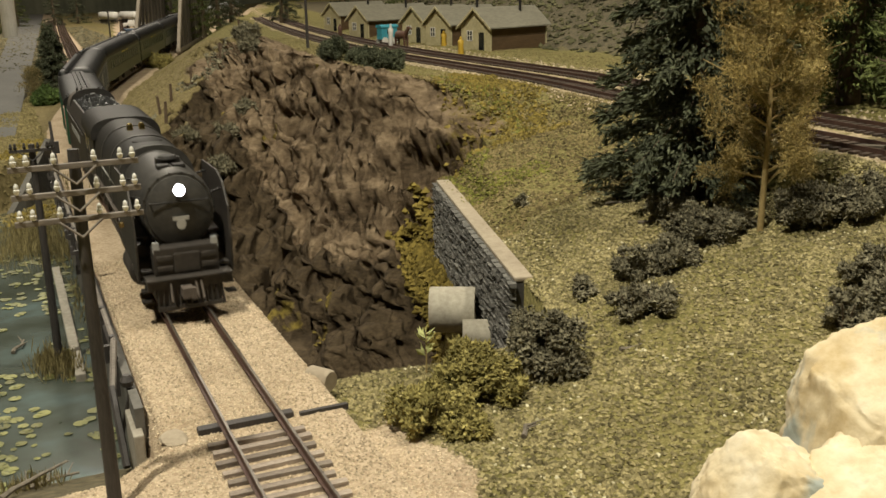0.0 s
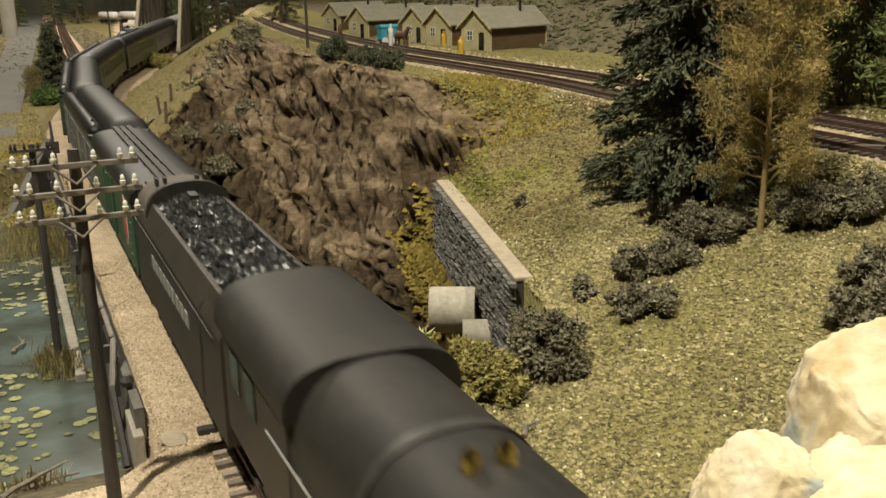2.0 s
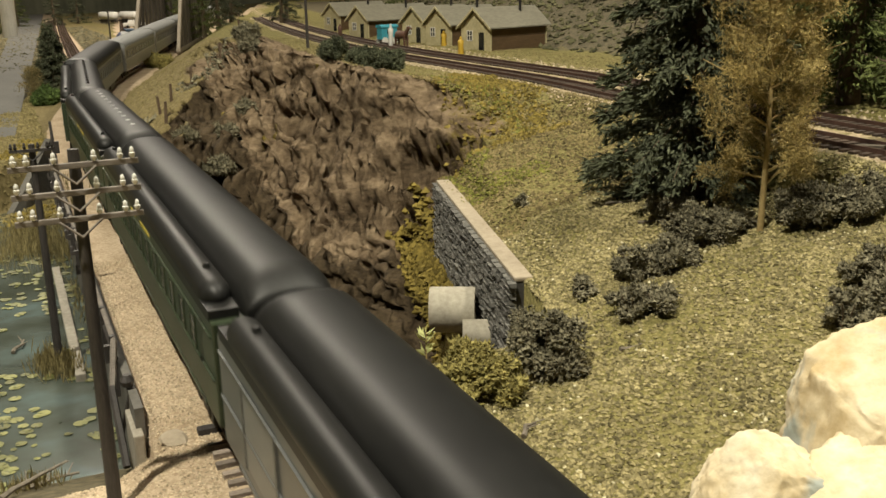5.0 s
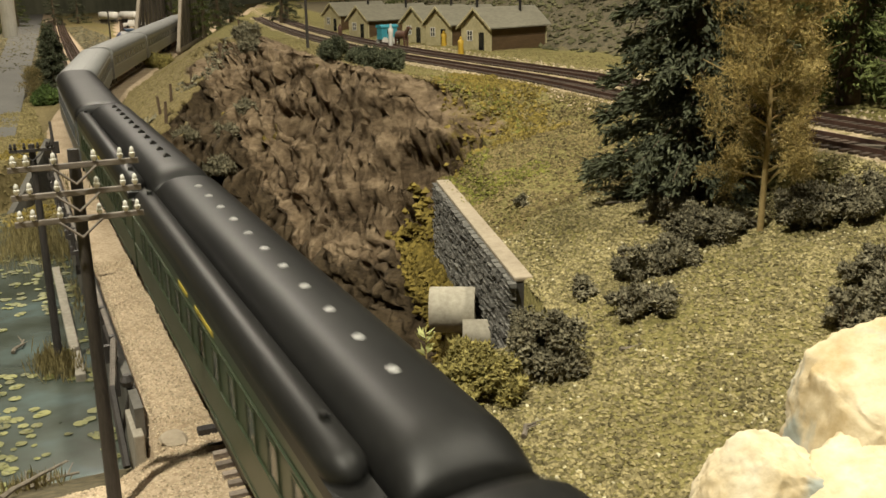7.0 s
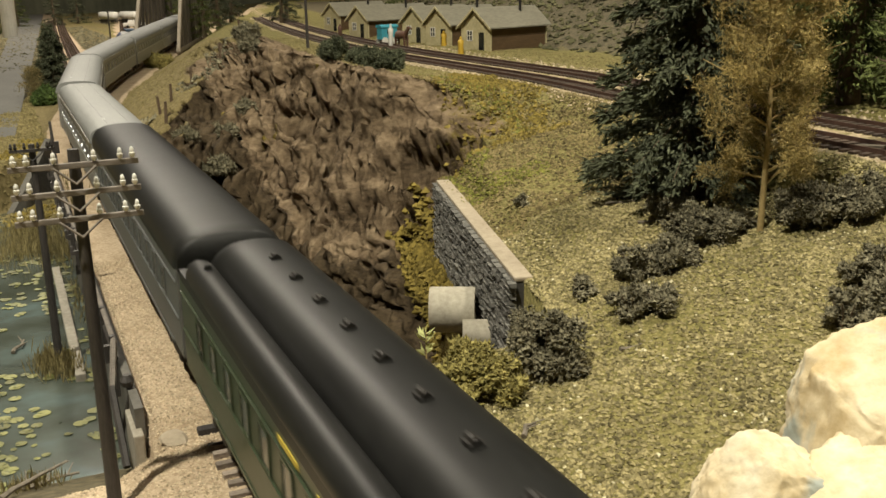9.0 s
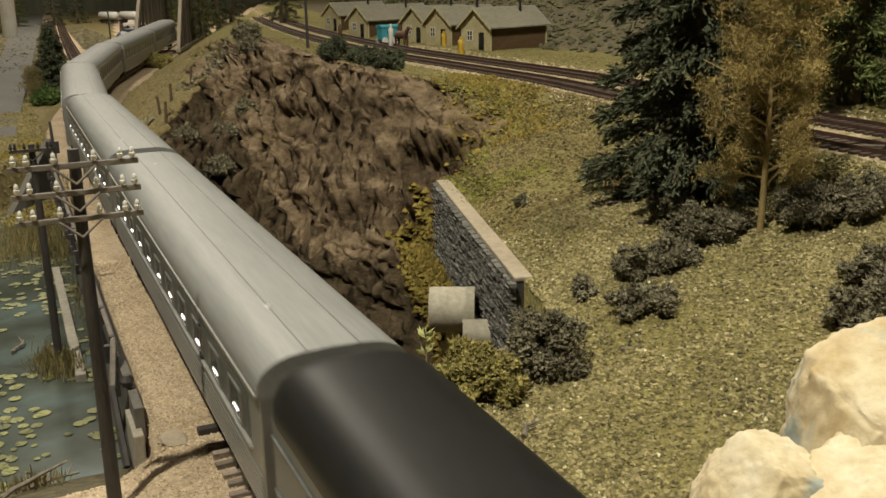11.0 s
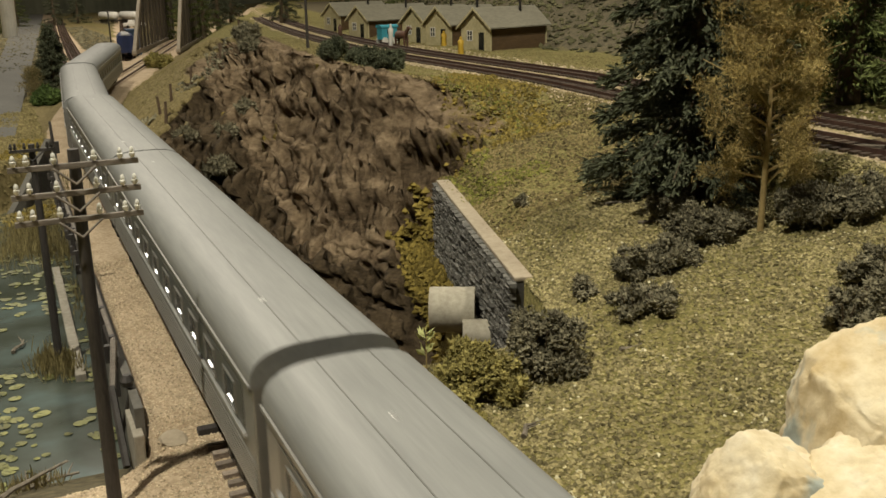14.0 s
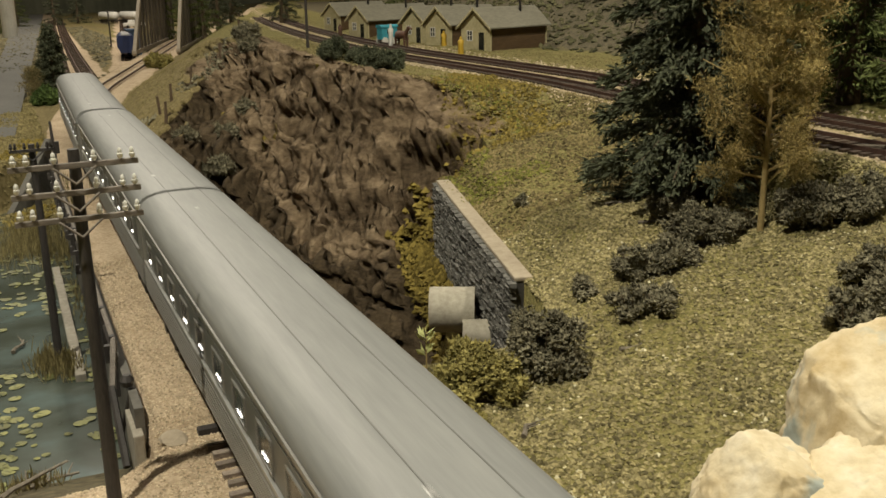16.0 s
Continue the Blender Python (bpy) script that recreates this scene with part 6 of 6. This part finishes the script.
def yard_track(points):
    line = holder("yard_track", at(0, 0, 0), "yard track with dull rails in pale ballast", "track", kind="structure")
    for g in (-0.86, 0.86):
        bm = bmesh.new()
        ring = []
        for x, y in points:
            z = ground_z(x, y) + 0.12
            ring.append([bm.verts.new((x + g + dx, y, z + dz)) for dx, dz in ((-0.09, 0), (0.09, 0), (0.07, 0.24), (-0.07, 0.24))])
        for a, b in zip(ring, ring[1:]):
            for k in range(4):
                bm.faces.new((a[k], a[(k + 1) % 4], b[(k + 1) % 4], b[k]))
        part("rail", bm, RAIL_RUST, line)
    bm = bmesh.new()
    for (x, y), (x2, y2) in zip(points, points[1:]):
        n = max(1, int((y2 - y) / 1.4))
        for k in range(n):
            t = k / n
            xx, yy = x + (x2 - x) * t, y + (y2 - y) * t
            box(bm, xx, yy, ground_z(xx, yy) + 0.05, 2.9, 0.4, 0.16)
    tagged(part("ties", bm, TIE_DARK, line, "brown yard ties"), kind="stuff")


yard_track([(6.5 + 0.028 * k * 12 + 0.0009 * (k * 12) ** 1.5, 158 + k * 12.0) for k in range(30)])
yard_track([(3.0 + 0.045 * k * 12, 170 + k * 12.0) for k in range(28)])
yard_track([(17.4 + 0.11 * k * 12, 203 + k * 12.0) for k in range(22)])

bm = bmesh.new()
for a_, b_ in ((100, 620),):
    join(bm, [(-9.5, a_, -0.9), (-5.5, a_, -0.9), (-5.5, a_, -6.5), (-9.5, a_, -6.5), (6, b_, -0.62), (20, b_, -0.62), (20, b_, -6.5), (6, b_, -6.5)], [(0, 1, 2, 3), (7, 6, 5, 4), (0, 4, 5, 1), (1, 5, 6, 2), (2, 6, 7, 3), (3, 7, 4, 0)])
solid("road", bm, ASPHALT, "dull grey model road beside the yard", "road", kind="structure")

# painted backdrop of dim woods along the far wall, and the trees before it
bm = bmesh.new()
box(bm, 60, 640, 25, 900, 2, 90)
solid("backdrop", bm, BACK_WOODS, "dim painted backdrop of grey-green woods", "backdrop", kind="structure")
for k_, (x_, y_, h_) in enumerate(((-12, 300, 15), (-20, 330, 18), (-6, 360, 14), (-14, 262, 11), (2, 420, 17), (16, 430, 16), (62, 400, 20), (70, 380, 20), (55, 360, 16), (26, 445, 15), (-24, 245, 9))):
    spruce(x_, y_, h_, 6.0, 400 + k_, SPRUCE if k_ % 2 else GREEN_NEEDLE, "distant conifer beyond the yard", "conifer_tree", droop=0.1, density=0.5)
bm = bmesh.new()
lathe(bm, (-2.0, 330, -1), (-2.0, 330, 40), [(0, 2.2), (1, 2.2)], 16)
solid("support_column", bm, WHITE, "pale round column beyond the yard", "column")


# ---- bare plaster rocks in the foreground ----
def plaster_rock(x, y, z, rx, ry, rz, seed, label, faces=()):
    faces = [(Vector(f).normalized(), reach) for f, reach in faces]
    bm = bmesh.new()
    bmesh.ops.create_icosphere(bm, subdivisions=6, radius=1.0)
    o = Vector((seed * 3.1, seed, 0))
    for v in bm.verts:
        n = v.co.normalized()
        k = 1 + 0.13 * noise.noise(n * 1.2 + o) + 0.05 * noise.noise(n * 3.5 + o) + 0.035 * noise.noise(n * 11 + o) + 0.012 * noise.noise(n * 30 + o) - 0.10 * abs(noise.noise(n * 2.3 - o)) - 0.04 * abs(noise.noise(n * 7 - o))
        p = n * k
        for face, reach in faces:
            over = p.dot(face) - reach
            if over > 0:
                p -= face * over * 0.88
        p += n * (0.02 * noise.noise(n * 9 + o) + 0.012 * noise.noise(n * 24 + o))
        v.co = Vector((p.x * rx, p.y * ry, p.z * rz))
    ob = solid("plaster_rock", bm, PLASTER_ROCK, label, "rock", "bare plaster rocks", smooth=60)
    ob.matrix_world = at(x, y, z)


plaster_rock(14.0, 15.6, 0.9, 3.4, 3.2, 3.9, 2, "bare cream plaster rock with grey-blue stains",
             (((-0.9, 0.1, 0.1), 0.72), ((-0.35, -0.15, 0.9), 0.70), ((-0.55, -0.75, 0.15), 0.68), ((-0.75, -0.2, 0.65), 0.80), ((0.1, -0.8, 0.6), 0.74)))
plaster_rock(9.6, 15.7, -0.1, 1.9, 1.9, 2.6, 5, "low rounded cream plaster rock", (((-0.7, -0.1, 0.7), 0.74), ((0.2, -0.2, 1.0), 0.78), ((-0.2, -0.9, 0.4), 0.75)))
plaster_rock(11.5, 14.3, -0.2, 2.4, 2.0, 2.9, 7, "low rounded cream plaster rock", (((-0.3, -0.1, 1.0), 0.72), ((0.3, -0.8, 0.6), 0.74)))


# ---- scattered ground cover ----
def scatter(name, n, x0, x1, y0, y1, size, mat, label, category, seed, keep, flat=0.7, lift=0.3):
    rng = np.random.default_rng(seed)
    x, y = rng.uniform(x0, x1, n), rng.uniform(y0, y1, n)
    z, zn = zones(x, y)
    ok = keep(x, y, z, zn, rng)
    x, y, z = x[ok], y[ok], z[ok]
    s = rng.uniform(0.5, 1.3, len(x)) * size
    v, f = lumps(np.stack([x, y, z + s * lift * flat], -1), s, rng, 0.5, flat)
    tagged(new(name, cloud(name, v, f, mat)), label, category, kind="stuff")


def hillside(x, y, z, zn, rng):
    patch = layered(x / 3, y / 3, 91)
    return (zn["rock"] < 0.4) & (zn["ballast"] < 0.5) & (x > 3.2) & (patch + rng.uniform(-0.25, 0.25, len(x)) > -0.16)


scatter("ground_foam", 85000, 3, 33, 15, 42, 0.085, FOAM, "crumbly olive ground foam covering the hillside", "ground cover", 61, hillside)
scatter("ground_foam", 42000, 12, 36, 42, 72, 0.10, FOAM_DRY_DIM, "dry brownish ground foam on the upper hillside, darkened for light falloff", "ground cover", 62, hillside)
scatter("ground_foam", 60000, 3, 50, 60, 150, 0.075, STRAW, "dry straw ground cover on the upper slope", "ground cover", 63, hillside)
scatter("pale_chips", 6500, 6, 28, 16, 46, 0.075, CHIP, "pale cream flower specks on the hillside", "flowers", 64, lambda x, y, z, zn, rng: hillside(x, y, z, zn, rng) & (layered(x / 2, y / 2, 95) + rng.uniform(-0.2, 0.2, len(x)) > 0.16))
scatter("ballast_stones", 52000, -5.5, 6.5, 18, 50, 0.038, GRIT, "loose beige ballast stones", "ballast", 65, lambda x, y, z, zn, rng: (zn["ballast"] > 0.35) & ((np.abs(np.abs(x) - 0.86) > 0.08)) & (z > -2))
scatter("ballast_stones", 9000, 28, 44, 25, 120, 0.12, GRIT, "loose pale ballast stones", "ballast", 66, lambda x, y, z, zn, rng: (np.abs(x - upper_track_x(y)) > 4.0) & (np.abs(x - upper_track_x(y)) < 6.2))
scatter("moss_tufts", 9000, 8, 34, 36, 78, 0.17, MOSS, "mustard moss tufts beside the wall and on the rock rim", "moss", 67, lambda x, y, z, zn, rng: (zn["moss"] > 0.35), 0.9)
scatter("mustard_moss", 9000, 22, 36, 52, 78, 0.14, MOSS, "mustard moss patch beside the rock rim", "moss", 78, lambda x, y, z, zn, rng: (np.abs(x - 0.24 * y - 12.2 + layered(x / 3, y / 3, 55) * 5) < 1.9) & (y > 55) & (y < 76), 1.0)
scatter("green_moss", 12000, 16, 32, 48, 72, 0.13, GREEN_MOSS, "fresh green moss above the stone wall", "moss", 68, lambda x, y, z, zn, rng: (zn["rock"] < 0.3) & (layered(x / 4, y / 4, 97) > -0.06) & (x < 0.3 * y + 9))
scatter("meadow_grass", 16000, -12, -2.8, 66, 150, 0.11, STRAW, "dry straw ground cover on the meadow", "ground cover", 74, lambda x, y, z, zn, rng: (z > -5) & (beside_track(x, y) < -3.0), 0.9)
scatter("yard_weeds", 9000, -40, 24, 150, 400, 0.45, YARD_WEED, "dull weeds between the yard tracks", "ground cover", 75, lambda x, y, z, zn, rng: (zn["ballast"] < 0.3) & (beside_track(x, y) < -4.0), 0.5)
scatter("slope_brush", 16000, 46, 130, 40, 260, 0.4, SLOPE_BRUSH, "dull olive brush on the slope behind the cabins", "brush", 76, lambda x, y, z, zn, rng: (x - upper_track_x(y) > 15), 0.7)
scatter("mustard_brush", 900, -7.5, -3.2, 74, 96, 0.2, MOSS, "mustard brush on the meadow bank", "brush", 77, lambda x, y, z, zn, rng: layered(x / 2, y / 3, 99) > 0.02, 0.9)


scatter("rim_brush", 5200, 5, 22, 78, 122, 0.2, BUSH_LEAF, "tangled dry brush along the grassy rim of the ravine", "brush", 81,
        lambda x, y, z, zn, rng: (np.abs(y - 78.0 - 2.0 * x + 12 * layered(x / 2, y / 5, 83)) < 3.6) & (layered(x / 1.6, y / 3.5, 84) > 0.0), 1.0)
scatter("cliff_moss", 1600, 16.5, 21.5, 56.2, 61, 0.22, MOSS, "mustard moss hanging on the rock beside the wall", "moss", 86,
        lambda x, y, z, zn, rng: (zn["rock"] > 0.3) & (np.abs(x - 18.6 + 2 * layered(x, y, 87)) < 1.3), 1.0, 0.6)
scatter("wall_moss", 2600, 12, 19, 40, 58, 0.2, MOSS, "mustard moss growing in front of the stone wall", "moss", 82,
        lambda x, y, z, zn, rng: (x - 13.9 - (y - 36) * 0.255 < -0.35) & (x - 13.9 - (y - 36) * 0.255 > -2.1 + layered(x, y / 2, 85) * 2.5) & (np.hypot(x - 13.8, y - 42.2) > 1.6), 1.0, 0.6)


def fallen_branch(x, y, L, turn, seed):
    rng = random.Random(seed)
    bm = bmesh.new()
    p = Vector((0, 0, 0.12))
    for k in range(5):
        q = p + Vector((L / 5, rng.uniform(-0.15, 0.15), rng.uniform(-0.03, 0.06)))
        rod(bm, p, q, 0.10 - 0.012 * k, 0.09 - 0.012 * k, 6)
        if k in (1, 3):
            rod(bm, q, q + Vector((0.3, rng.choice((-0.4, 0.4)), 0.2)), 0.04, 0.015, 5)
        p = q
    ob = solid("fallen_branch", bm, DRIFT, "grey fallen branch lying on the ground", "branch", "fallen branches")
    ob.matrix_world = at(x, y, max(ground_z(x, y), POND), 0, 0, turn)


for k_, (x_, y_, l_, t_) in enumerate(((-7.4, 30.6, 2.6, 38), (-6.8, 32.2, 1.8, 10), (21.0, 40.0, 2.4, -18), (20.6, 36.6, 1.8, -30), (13.4, 27.4, 0.9, 20), (7.9, 24.6, 0.8, 30), (-6.9, 48, 1.4, 60), (22.2, 34.6, 2.4, 40), (30.5, 33.5, 3.2, -50))):
    fallen_branch(x_, y_, l_, t_, k_)


def motions():
    for thing, front, rear in TRAIN:
        walk(thing, train_rows(front, rear))
    # the driving wheels roll: 80 degrees from row to row
    turn = SPEED / 1.05
    count = int(math.ceil(16.0 * turn / radians(80)))
    for wheel, y in DRIVERS:
        walk(wheel, [(16.0 * k / count, at(0, y, 1.05, -math.degrees(turn * 16.0 * k / count))) for k in range(count + 1)])


motions()
